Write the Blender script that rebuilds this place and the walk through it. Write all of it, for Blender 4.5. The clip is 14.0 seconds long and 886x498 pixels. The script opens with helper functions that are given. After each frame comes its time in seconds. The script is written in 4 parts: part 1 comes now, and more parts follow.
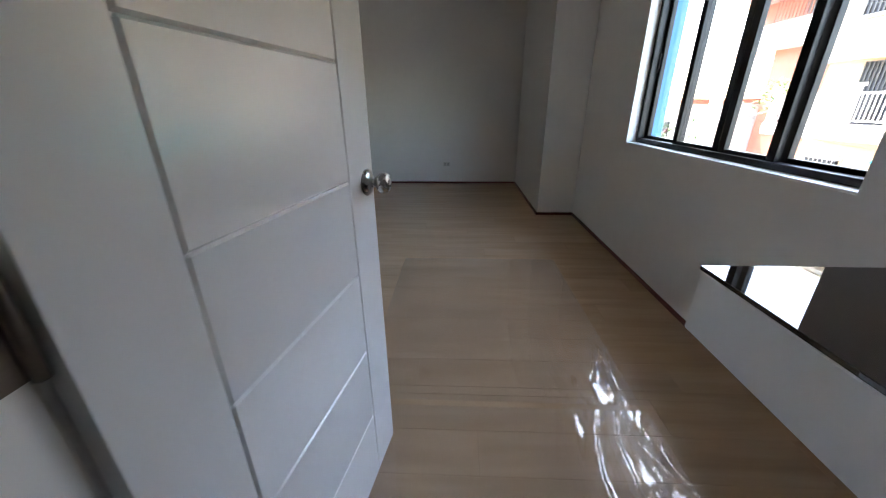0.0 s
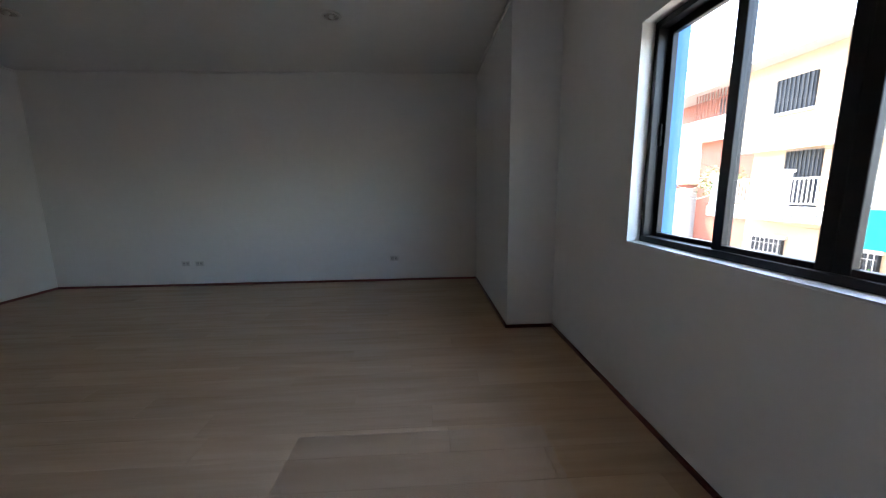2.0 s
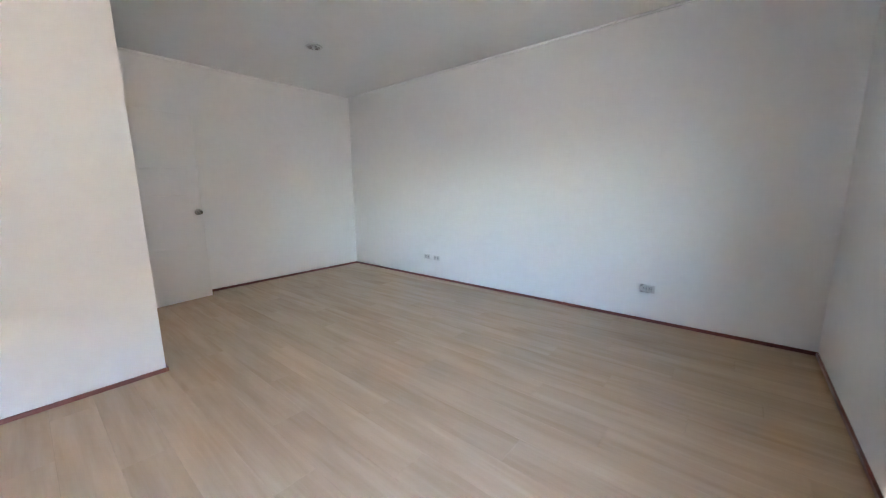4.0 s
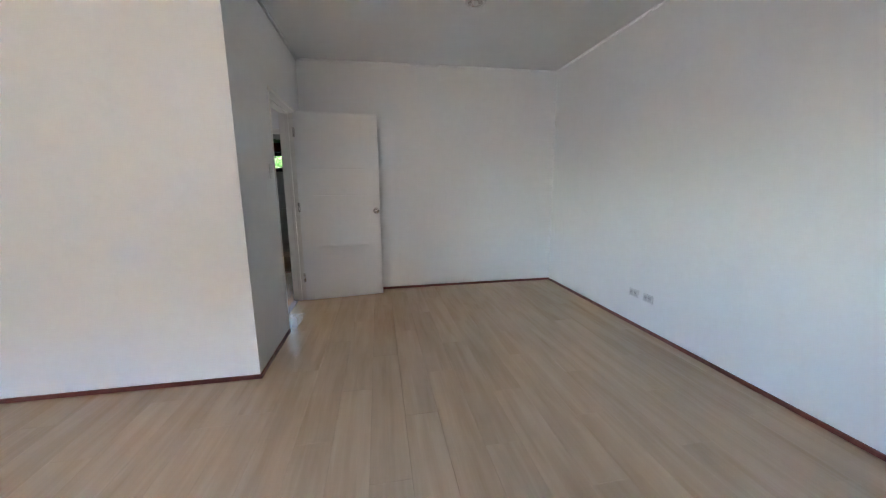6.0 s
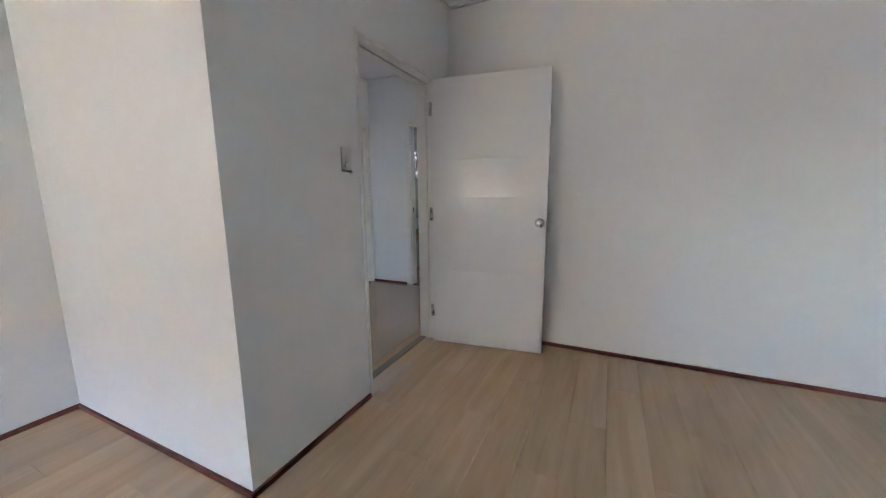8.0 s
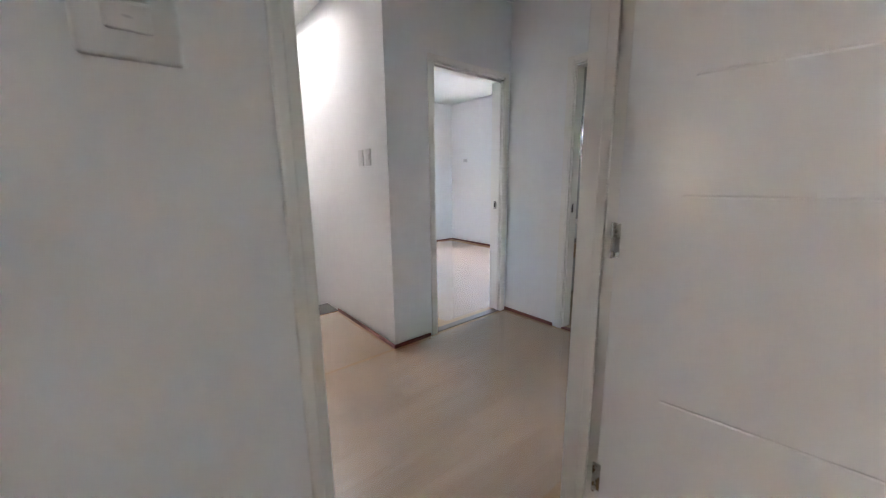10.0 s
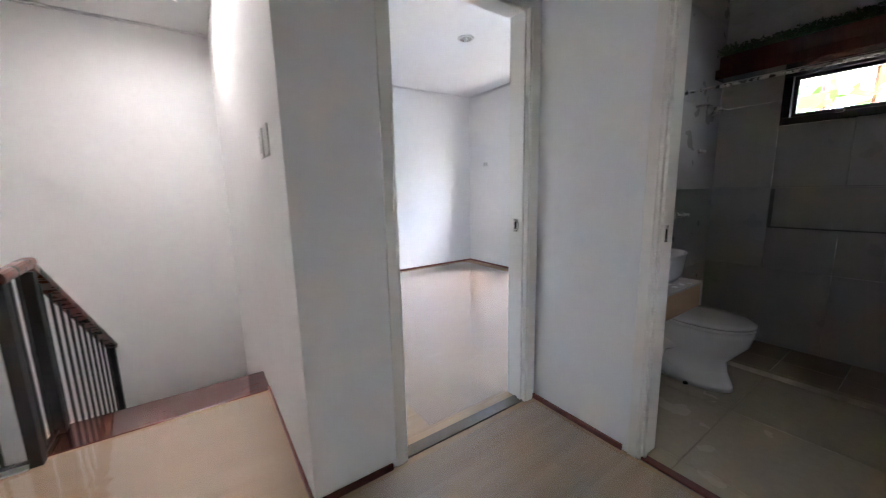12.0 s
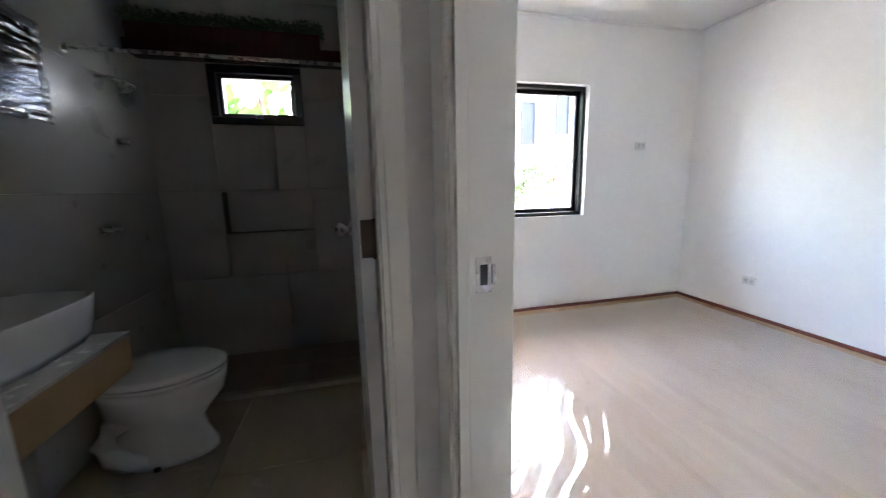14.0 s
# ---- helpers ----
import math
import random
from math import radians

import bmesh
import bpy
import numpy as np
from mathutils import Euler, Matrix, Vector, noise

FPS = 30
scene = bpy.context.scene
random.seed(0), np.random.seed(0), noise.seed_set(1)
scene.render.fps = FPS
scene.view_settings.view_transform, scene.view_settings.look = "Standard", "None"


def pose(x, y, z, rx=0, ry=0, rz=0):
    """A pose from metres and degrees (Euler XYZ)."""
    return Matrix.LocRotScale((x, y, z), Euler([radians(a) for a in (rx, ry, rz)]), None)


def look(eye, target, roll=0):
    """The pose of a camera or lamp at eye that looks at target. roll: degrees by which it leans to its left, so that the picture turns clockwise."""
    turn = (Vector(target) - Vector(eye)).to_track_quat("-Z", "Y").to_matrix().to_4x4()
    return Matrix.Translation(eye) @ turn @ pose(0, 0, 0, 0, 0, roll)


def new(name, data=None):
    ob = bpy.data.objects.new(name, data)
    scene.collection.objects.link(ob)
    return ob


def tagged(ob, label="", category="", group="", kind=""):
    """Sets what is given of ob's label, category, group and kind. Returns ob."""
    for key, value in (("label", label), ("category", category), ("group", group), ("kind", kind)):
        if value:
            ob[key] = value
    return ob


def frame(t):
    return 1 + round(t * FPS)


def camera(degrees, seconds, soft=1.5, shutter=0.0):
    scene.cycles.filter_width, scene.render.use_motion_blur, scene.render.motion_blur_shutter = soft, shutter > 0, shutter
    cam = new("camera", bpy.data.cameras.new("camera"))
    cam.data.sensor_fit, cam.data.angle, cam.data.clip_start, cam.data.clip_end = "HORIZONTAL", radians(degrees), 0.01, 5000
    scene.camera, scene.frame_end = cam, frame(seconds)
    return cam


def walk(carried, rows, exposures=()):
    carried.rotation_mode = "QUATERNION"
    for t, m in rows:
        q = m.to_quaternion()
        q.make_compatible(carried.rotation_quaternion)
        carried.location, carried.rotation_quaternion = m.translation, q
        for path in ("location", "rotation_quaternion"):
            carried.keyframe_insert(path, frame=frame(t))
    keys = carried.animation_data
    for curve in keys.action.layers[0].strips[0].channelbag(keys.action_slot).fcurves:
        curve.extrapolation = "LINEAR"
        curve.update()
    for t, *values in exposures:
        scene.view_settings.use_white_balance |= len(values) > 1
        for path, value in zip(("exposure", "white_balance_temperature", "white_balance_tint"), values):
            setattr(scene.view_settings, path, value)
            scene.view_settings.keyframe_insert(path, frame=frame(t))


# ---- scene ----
cam = camera(102.8, 14.0, soft=1.1, shutter=0.2)
PATH = [
    (0, (4.65, -5.952, 1.218), (4.564, -4.101, 0.465), -0.4),
    (0.5, (4.677, -5.673, 1.225), (4.615, -3.796, 0.538), -0.4),
    (1, (4.741, -5.396, 1.223), (4.776, -3.473, 0.674), -0.6),
    (1.5, (4.808, -5.131, 1.236), (4.961, -3.17, 0.875), -0.7),
    (2, (4.852, -4.831, 1.227), (4.961, -2.86, 0.902), -0.7),
    (2.5, (4.92, -4.603, 1.222), (4.701, -2.641, 0.899), -0.7),
    (3, (5.004, -4.322, 1.248), (4.338, -2.465, 0.918), -0.6),
    (3.2, (5.043, -4.201, 1.252), (4.234, -2.403, 0.918), -0.6),
    (5.5, (4.764, -2.58, 1.264), (2.923, -1.875, 0.928), -0.5),
    (6, (4.462, -2.289, 1.284), (2.522, -1.942, 0.939), -0.6),
    (6.5, (4.125, -2.13, 1.289), (2.154, -2.072, 0.956), -0.7),
    (7, (3.73, -1.945, 1.236), (1.781, -2.273, 0.929), -0.6),
    (7.5, (3.301, -1.89, 1.228), (1.413, -2.474, 0.919), -0.8),
    (8, (2.851, -1.866, 1.255), (1.064, -2.705, 0.934), -0.5),
    (8.5, (2.435, -1.977, 1.238), (0.77, -3.038, 0.923), -0.3),
    (9, (2.043, -2.14, 1.246), (0.494, -3.364, 0.927), -0.5),
    (9.2, (1.892, -2.247, 1.269), (0.398, -3.529, 0.915), -0.3),
    (11.3, (0.61, -3.346, 1.221), (-0.376, -5.056, 0.902), -1.4),
    (11.5, (0.513, -3.431, 1.218), (-0.48, -5.137, 0.895), -1.3),
    (12, (0.293, -3.567, 1.216), (-0.823, -5.195, 0.891), -1.3),
    (12.5, (0.085, -3.66, 1.203), (-1.388, -4.971, 0.87), -1.1),
    (13, (-0.146, -3.666, 1.178), (-1.975, -4.404, 0.846), -1.1),
    (13.5, (-0.33, -3.597, 1.197), (-2.296, -3.722, 0.854), -1.3),
    (14, (-0.473, -3.51, 1.185), (-2.383, -3.031, 0.837), -1.2),
]
EXPO = [(0.0, 5.15, 7050, 10), (0.5, 5.05, 7050, 10), (1.0, 4.9, 7050, 10), (1.5, 4.82, 6950, 11), (2.0, 4.78, 6650, 11), (2.2, 4.92, 6600, 11), (2.5, 5.5, 6550, 11), (2.8, 6.35, 6550, 11), (3.0, 6.88, 6550, 11), (3.2, 7.15, 6550, 11), (5.5, 6.88, 6600, 11), (6.5, 6.85, 6480, 11),
        (7.5, 6.92, 6420, 10), (9.0, 7.32, 6850, 13), (11.3, 7.05, 6850, 14), (12.0, 7.08, 6900, 15), (12.5, 7.3, 7150, 16), (13.0, 7.0, 7150, 15), (13.5, 6.4, 7150, 15), (14.0, 6.48, 7100, 14)]
walk(cam, [(t, look(eye, target, roll)) for t, eye, target, roll in PATH], EXPO)

# ---- daylight ----
world = bpy.data.worlds.new("sky")
scene.world = world
world.use_nodes = True
wn = world.node_tree
sky = wn.nodes.new("ShaderNodeTexSky")
sky.sky_type = 'NISHITA'
sky.sun_disc = False
sky.sun_elevation = radians(60)
sky.sun_rotation = radians(-17)
sky.dust_density = 2.5
wn.links.new(sky.outputs[0], wn.nodes["Background"].inputs[0])
wn.nodes["Background"].inputs[1].default_value = 0.15
sun_data = bpy.data.lights.new("sun", 'SUN')
sun_data.energy, sun_data.angle, sun_data.color = 3.4, radians(0.6), (1.0, 0.95, 0.86)
sun = new("sun", sun_data)
sun.matrix_world = look((-1.5, 5.0, 9.0), (0.0, 0.0, 0.0))


# ---- materials ----
def mat(name, color, rough=0.5, metal=0.0, spec=0.5, vary=0.06, scale=3.0, bump=0.0, bscale=60.0, grain=None, trans=0.0, coat=0.0, stretch=(1, 1, 1), random_tone=0.0, rough_vary=0.08):
    """Principled surface with mottling at two scales, fine bump, optional stretched grain and a tone per piece."""
    m = bpy.data.materials.new(name)
    m.use_nodes = True
    nt = m.node_tree
    b = nt.nodes["Principled BSDF"]
    L = nt.links.new
    b.inputs["Roughness"].default_value = rough
    b.inputs["Metallic"].default_value = metal
    b.inputs["Specular IOR Level"].default_value = spec
    b.inputs["Transmission Weight"].default_value = trans
    b.inputs["Coat Weight"].default_value = coat
    tc = nt.nodes.new("ShaderNodeTexCoord")
    mp = nt.nodes.new("ShaderNodeMapping")
    mp.inputs["Scale"].default_value = stretch
    L(tc.outputs["Object"], mp.inputs["Vector"])
    info = nt.nodes.new("ShaderNodeObjectInfo")
    if random_tone:
        off = nt.nodes.new("ShaderNodeVectorMath")
        off.operation = 'MULTIPLY_ADD'
        L(info.outputs["Random"], off.inputs[0])
        off.inputs[1].default_value = (37.0, 91.0, 13.0)
        L(tc.outputs["Object"], off.inputs[2])
        L(off.outputs[0], mp.inputs["Vector"])
    n1 = nt.nodes.new("ShaderNodeTexNoise")
    n1.inputs["Scale"].default_value, n1.inputs["Detail"].default_value = scale, 3
    L(mp.outputs[0], n1.inputs["Vector"])
    n2 = nt.nodes.new("ShaderNodeTexNoise")
    n2.inputs["Scale"].default_value, n2.inputs["Detail"].default_value = scale * 9, 4
    L(mp.outputs[0], n2.inputs["Vector"])
    add = nt.nodes.new("ShaderNodeMath")
    add.operation = 'MULTIPLY_ADD'
    L(n2.outputs[0], add.inputs[0])
    add.inputs[1].default_value = 0.5
    half = nt.nodes.new("ShaderNodeMath")
    half.operation = 'MULTIPLY'
    L(n1.outputs[0], half.inputs[0])
    half.inputs[1].default_value = 0.5
    L(half.outputs[0], add.inputs[2])
    ramp = nt.nodes.new("ShaderNodeMapRange")
    ramp.inputs["From Min"].default_value, ramp.inputs["From Max"].default_value = 0.3, 0.7
    ramp.inputs["To Min"].default_value, ramp.inputs["To Max"].default_value = 1 - vary, 1 + vary
    L(add.outputs[0], ramp.inputs["Value"])
    val = ramp.outputs[0]
    if random_tone:
        rr = nt.nodes.new("ShaderNodeMapRange")
        rr.inputs["To Min"].default_value, rr.inputs["To Max"].default_value = 1 - random_tone, 1 + random_tone
        L(info.outputs["Random"], rr.inputs["Value"])
        mul = nt.nodes.new("ShaderNodeMath")
        mul.operation = 'MULTIPLY'
        L(val, mul.inputs[0])
        L(rr.outputs[0], mul.inputs[1])
        val = mul.outputs[0]
    col = nt.nodes.new("ShaderNodeMix")
    col.data_type = 'RGBA'
    col.inputs[6].default_value = (*color, 1)
    col.inputs[7].default_value = (*(grain or color), 1)
    L(add.outputs[0], col.inputs[0])
    sc = nt.nodes.new("ShaderNodeVectorMath")
    sc.operation = 'SCALE'
    L(col.outputs[2], sc.inputs[0])
    L(val, sc.inputs["Scale"])
    L(sc.outputs[0], b.inputs["Base Color"])
    rv = nt.nodes.new("ShaderNodeMapRange")
    rv.inputs["To Min"].default_value, rv.inputs["To Max"].default_value = max(0.0, rough - rough_vary), min(1.0, rough + rough_vary)
    L(n1.outputs[0], rv.inputs["Value"])
    L(rv.outputs[0], b.inputs["Roughness"])
    if bump:
        n3 = nt.nodes.new("ShaderNodeTexNoise")
        n3.inputs["Scale"].default_value, n3.inputs["Detail"].default_value = bscale, 4
        L(mp.outputs[0], n3.inputs["Vector"])
        bp = nt.nodes.new("ShaderNodeBump")
        bp.inputs["Strength"].default_value, bp.inputs["Distance"].default_value = bump, 0.01
        L(n3.outputs[0], bp.inputs["Height"])
        L(bp.outputs[0], b.inputs["Normal"])
    return m


def clear(name, tint=(1, 1, 1), gloss=0.06, rough=0.0, bump=0.0, bscale=20.0, haze=0.0, stretch=(1, 1, 1)):
    """Thin clear sheet: see-through, with a mirror gloss that rises at grazing angles."""
    m = bpy.data.materials.new(name)
    m.use_nodes = True
    nt = m.node_tree
    nt.nodes.remove(nt.nodes["Principled BSDF"])
    out = nt.nodes["Material Output"]
    tr = nt.nodes.new("ShaderNodeBsdfTransparent")
    tr.inputs[0].default_value = (*tint, 1)
    gl = nt.nodes.new("ShaderNodeBsdfGlossy")
    gl.inputs["Roughness"].default_value = rough
    fr = nt.nodes.new("ShaderNodeLayerWeight")
    L = nt.links.new
    pw = nt.nodes.new("ShaderNodeMath")
    pw.operation = 'POWER'
    pw.inputs[1].default_value = 4.0
    L(fr.outputs["Facing"], pw.inputs[0])
    mr = nt.nodes.new("ShaderNodeMapRange")
    mr.inputs["To Min"].default_value = gloss
    mr.inputs["To Max"].default_value = 0.9
    L(pw.outputs[0], mr.inputs["Value"])
    mix = nt.nodes.new("ShaderNodeMixShader")
    L(mr.outputs[0], mix.inputs[0])
    L(tr.outputs[0], mix.inputs[1])
    L(gl.outputs[0], mix.inputs[2])
    L(mix.outputs[0], out.inputs[0])
    if haze:
        milk = nt.nodes.new("ShaderNodeBsdfDiffuse")
        milk.inputs[0].default_value = (0.82, 0.82, 0.84, 1)
        veil = nt.nodes.new("ShaderNodeMixShader")
        veil.inputs[0].default_value = haze
        L(mix.outputs[0], veil.inputs[1])
        L(milk.outputs[0], veil.inputs[2])
        L(veil.outputs[0], out.inputs[0])
    if bump:
        tc = nt.nodes.new("ShaderNodeTexCoord")
        n3 = nt.nodes.new("ShaderNodeTexNoise")
        n3.inputs["Scale"].default_value = bscale
        mp = nt.nodes.new("ShaderNodeMapping")
        mp.inputs["Scale"].default_value = stretch
        L(tc.outputs["Object"], mp.inputs["Vector"])
        L(mp.outputs[0], n3.inputs["Vector"])
        bp = nt.nodes.new("ShaderNodeBump")
        bp.inputs["Strength"].default_value, bp.inputs["Distance"].default_value = bump, 0.01
        L(n3.outputs[0], bp.inputs["Height"])
        L(bp.outputs[0], gl.inputs["Normal"])
        L(bp.outputs[0], fr.inputs["Normal"])
    return m


def oak(name):
    """Satin laminate: pale oak with long soft bands, dark veins and light flecks along each plank."""
    m = bpy.data.materials.new(name)
    m.use_nodes = True
    nt = m.node_tree
    b = nt.nodes["Principled BSDF"]
    L = nt.links.new
    tc, info = nt.nodes.new("ShaderNodeTexCoord"), nt.nodes.new("ShaderNodeObjectInfo")
    off = nt.nodes.new("ShaderNodeVectorMath")
    off.operation = 'MULTIPLY_ADD'
    L(info.outputs["Random"], off.inputs[0])
    off.inputs[1].default_value = (37.0, 91.0, 13.0)
    L(tc.outputs["Object"], off.inputs[2])

    def streak(sx, sy, detail, bend, lo, hi, a, c):
        mp = nt.nodes.new("ShaderNodeMapping")
        mp.inputs["Scale"].default_value = (sx, sy, 1)
        L(off.outputs[0], mp.inputs["Vector"])
        n = nt.nodes.new("ShaderNodeTexNoise")
        n.inputs["Scale"].default_value, n.inputs["Detail"].default_value, n.inputs["Distortion"].default_value = 1.0, detail, bend
        L(mp.outputs[0], n.inputs["Vector"])
        r = nt.nodes.new("ShaderNodeMapRange")
        for key, v in (("From Min", lo), ("From Max", hi), ("To Min", a), ("To Max", c)):
            r.inputs[key].default_value = v
        L(n.outputs[0], r.inputs["Value"])
        return r.outputs[0]

    def blend(fac, base, color):
        mix = nt.nodes.new("ShaderNodeMix")
        mix.data_type = 'RGBA'
        L(fac, mix.inputs[0])
        if isinstance(base, tuple):
            mix.inputs[6].default_value = (*base, 1)
        else:
            L(base, mix.inputs[6])
        mix.inputs[7].default_value = (*color, 1)
        return mix.outputs[2]

    col = blend(streak(1.1, 9.0, 3, 0.5, 0.35, 0.68, 0.0, 1.0), (0.585, 0.405, 0.26), (0.515, 0.345, 0.212))
    col = blend(streak(1.5, 17.0, 4, 0.3, 0.50, 0.80, 0.0, 0.36), col, (0.36, 0.225, 0.125))
    col = blend(streak(2.2, 40.0, 3, 0.1, 0.48, 0.85, 0.0, 0.32), col, (0.66, 0.49, 0.34))
    col = blend(streak(5.0, 160.0, 3, 0.2, 0.45, 0.8, 0.0, 0.12), col, (0.38, 0.25, 0.145))
    tone = nt.nodes.new("ShaderNodeMapRange")
    tone.inputs["To Min"].default_value, tone.inputs["To Max"].default_value = 0.85, 0.93
    L(info.outputs["Random"], tone.inputs["Value"])
    sc = nt.nodes.new("ShaderNodeVectorMath")
    sc.operation = 'SCALE'
    L(col, sc.inputs[0])
    L(tone.outputs[0], sc.inputs["Scale"])
    L(sc.outputs[0], b.inputs["Base Color"])
    L(streak(1.0, 3.0, 2, 0.0, 0.3, 0.7, 0.21, 0.27), b.inputs["Roughness"])
    bp = nt.nodes.new("ShaderNodeBump")
    bp.inputs["Strength"].default_value, bp.inputs["Distance"].default_value = 0.02, 0.01
    L(streak(8.0, 90.0, 4, 0.3, 0.0, 1.0, 0.0, 1.0), bp.inputs["Height"])
    L(bp.outputs[0], b.inputs["Normal"])
    return m


WALL = mat("wall_paint", (0.84, 0.835, 0.825), 0.68, spec=0.3, vary=0.02, scale=1.5, bump=0.02, bscale=70)
CEIL = mat("ceiling_paint", (0.83, 0.83, 0.82), 0.75, vary=0.02, scale=1.2, bump=0.03, bscale=120)
DOOR = mat("door_paint", (0.83, 0.82, 0.805), 0.22, vary=0.015, scale=2.0)
CASING = mat("casing_paint", (0.83, 0.805, 0.755), 0.36, vary=0.015, scale=2.0)
PLANK = oak("laminate_oak")
SLAB = mat("concrete_slab", (0.25, 0.22, 0.19), 0.8)
BASE = mat("dark_mahogany", (0.17, 0.042, 0.026), 0.32, vary=0.25, scale=6, stretch=(1, 1, 4))
TREAD = mat("red_brown_wood", (0.10, 0.026, 0.016), 0.08, vary=0.25, scale=4, stretch=(1, 8, 1), coat=0.3)
RAILWOOD = mat("handrail_wood", (0.13, 0.035, 0.02), 0.28, vary=0.25, scale=6, stretch=(1, 5, 1), coat=0.2)
BLACK = mat("black_steel", (0.012, 0.012, 0.013), 0.4, vary=0.2)
ALU = mat("black_aluminium", (0.010, 0.008, 0.009), 0.42, spec=0.35, vary=0.2, scale=8)
STEEL = mat("brushed_steel", (0.55, 0.53, 0.50), 0.28, metal=1.0, vary=0.06, scale=30)
# near-black for the shade in latch holes and socket slots, and for key cylinders
HOLEBLACK = mat("hole_shade_black", (0.01, 0.01, 0.01), 0.8)
PLASTIC = mat("white_plastic", (0.72, 0.72, 0.70), 0.35, vary=0.02)
GREYPLASTIC = mat("grey_plastic", (0.55, 0.55, 0.54), 0.4, vary=0.02)
GRANITE = mat("black_granite", (0.035, 0.022, 0.015), 0.02, vary=0.3, scale=40, spec=0.8, rough_vary=0.01)
TILE = mat("grey_tile", (0.41, 0.395, 0.375), 0.30, vary=0.06, scale=5, bump=0.02, bscale=80, random_tone=0.03)
GROUT = mat("grout", (0.16, 0.15, 0.14), 0.9)
FLOORTILE = mat("beige_floor_tile", (0.52, 0.44, 0.34), 0.25, vary=0.08, scale=4, random_tone=0.04)
SHOWERTILE = mat("brown_floor_tile", (0.30, 0.225, 0.165), 0.4, vary=0.1, scale=5, random_tone=0.04)
CERAMIC = mat("white_ceramic", (0.80, 0.80, 0.79), 0.10, vary=0.01, coat=0.4, rough_vary=0.03)
VANITYWOOD = mat("vanity_wood", (0.42, 0.27, 0.15), 0.45, vary=0.15, scale=3, stretch=(1, 1, 8), grain=(0.33, 0.2, 0.1))
STONE = mat("vanity_stone", (0.5, 0.47, 0.43), 0.25, vary=0.1, scale=12)
DARKWOOD = mat("dark_shelf_wood", (0.075, 0.022, 0.014), 0.12, vary=0.3, scale=5, stretch=(1, 6, 1))
LEAF = mat("leaf_green", (0.06, 0.13, 0.03), 0.5, vary=0.4, scale=6, random_tone=0.2)
HEDGE = mat("artificial_grass", (0.035, 0.085, 0.022), 0.6, vary=0.4, scale=20)
STRIPMETAL = mat("bronze_strip", (0.17, 0.13, 0.10), 0.35, metal=0.5, vary=0.15, scale=20)
GLASS = clear("window_glass", (0.98, 0.99, 0.985), 0.03)
FILM = clear("plastic_film", (0.95, 0.95, 0.95), 0.075, rough=0.03, bump=0.08, bscale=9)
THINFILM = clear("thin_plastic_film", (0.95, 0.95, 0.95), 0.075, rough=0.03, bump=0.08, bscale=9, haze=0.08)
# pane colour darkened only to weaken the daylight in the second bedroom
DIMMING = clear("daylight_dimming_glass", (0.77, 0.78, 0.79), 0.03)
MILKY = clear("milky_plastic_film", (0.95, 0.95, 0.95), 0.075, rough=0.03, bump=0.08, bscale=9, haze=0.15)
# wrap tinted dark so the mirror's bright window reflection is muted
WRAP = clear("mirror_wrap", (0.13, 0.14, 0.165), 0.07, rough=0.12, bump=0.5, bscale=6, stretch=(0.5, 1, 9), haze=0.012)
MIRROR = mat("mirror", (0.85, 0.87, 0.88), 0.02, metal=1.0, vary=0.0, rough_vary=0.0)
PEACH = mat("peach_render", (0.43, 0.315, 0.21), 0.8, vary=0.08, scale=0.8, bump=0.1, bscale=20)
WHITEHOUSE = mat("white_render", (0.58, 0.55, 0.51), 0.8, vary=0.06, scale=0.6, bump=0.1, bscale=20)
TERRACOTTA = mat("terracotta_render", (0.23, 0.08, 0.05), 0.8, vary=0.1, scale=0.8)
ROOF = mat("grey_roof", (0.35, 0.33, 0.31), 0.6, vary=0.1)
FROST = bpy.data.materials.new("frosted_skylight")
FROST.use_nodes = True
FROST.node_tree.nodes.remove(FROST.node_tree.nodes["Principled BSDF"])
frost_t = FROST.node_tree.nodes.new("ShaderNodeBsdfTranslucent")
frost_t.inputs[0].default_value = (0.275, 0.275, 0.275, 1)
FROST.node_tree.links.new(frost_t.outputs[0], FROST.node_tree.nodes["Material Output"].inputs[0])
BLUE = mat("blue_paint", (0.05, 0.20, 0.45), 0.6, vary=0.06)
TEAL = mat("teal_tarp", (0.0, 0.085, 0.105), 0.9, spec=0.03, vary=0.08)
GROUND = mat("asphalt", (0.09, 0.085, 0.08), 0.85, vary=0.2, scale=0.5)
CONC = mat("grey_concrete", (0.36, 0.35, 0.33), 0.8, vary=0.1)
DARKGLASS = mat("dark_window", (0.02, 0.022, 0.028), 0.45, spec=0.2, vary=0.1)


# ---- mesh helpers ----
def mesh_of(name, bm, material, smooth=False):
    me = bpy.data.meshes.new(name)
    bmesh.ops.recalc_face_normals(bm, faces=bm.faces)
    bm.to_mesh(me)
    bm.free()
    me.materials.append(material)
    if smooth:
        for p in me.polygons:
            p.use_smooth = True
    return me


def part(name, bm, material, parent=None, label="", smooth=False):
    ob = new(name, mesh_of(name, bm, material, smooth))
    if parent:
        ob.parent = parent
    if label:
        tagged(ob, label)
    return ob


def thing(name, at, label, category, group="", kind="", rz=0.0):
    ob = new(name)
    ob.matrix_basis = pose(*at, 0, 0, rz)
    ob.empty_display_size = 0.1
    return tagged(ob, label, category, group, kind)


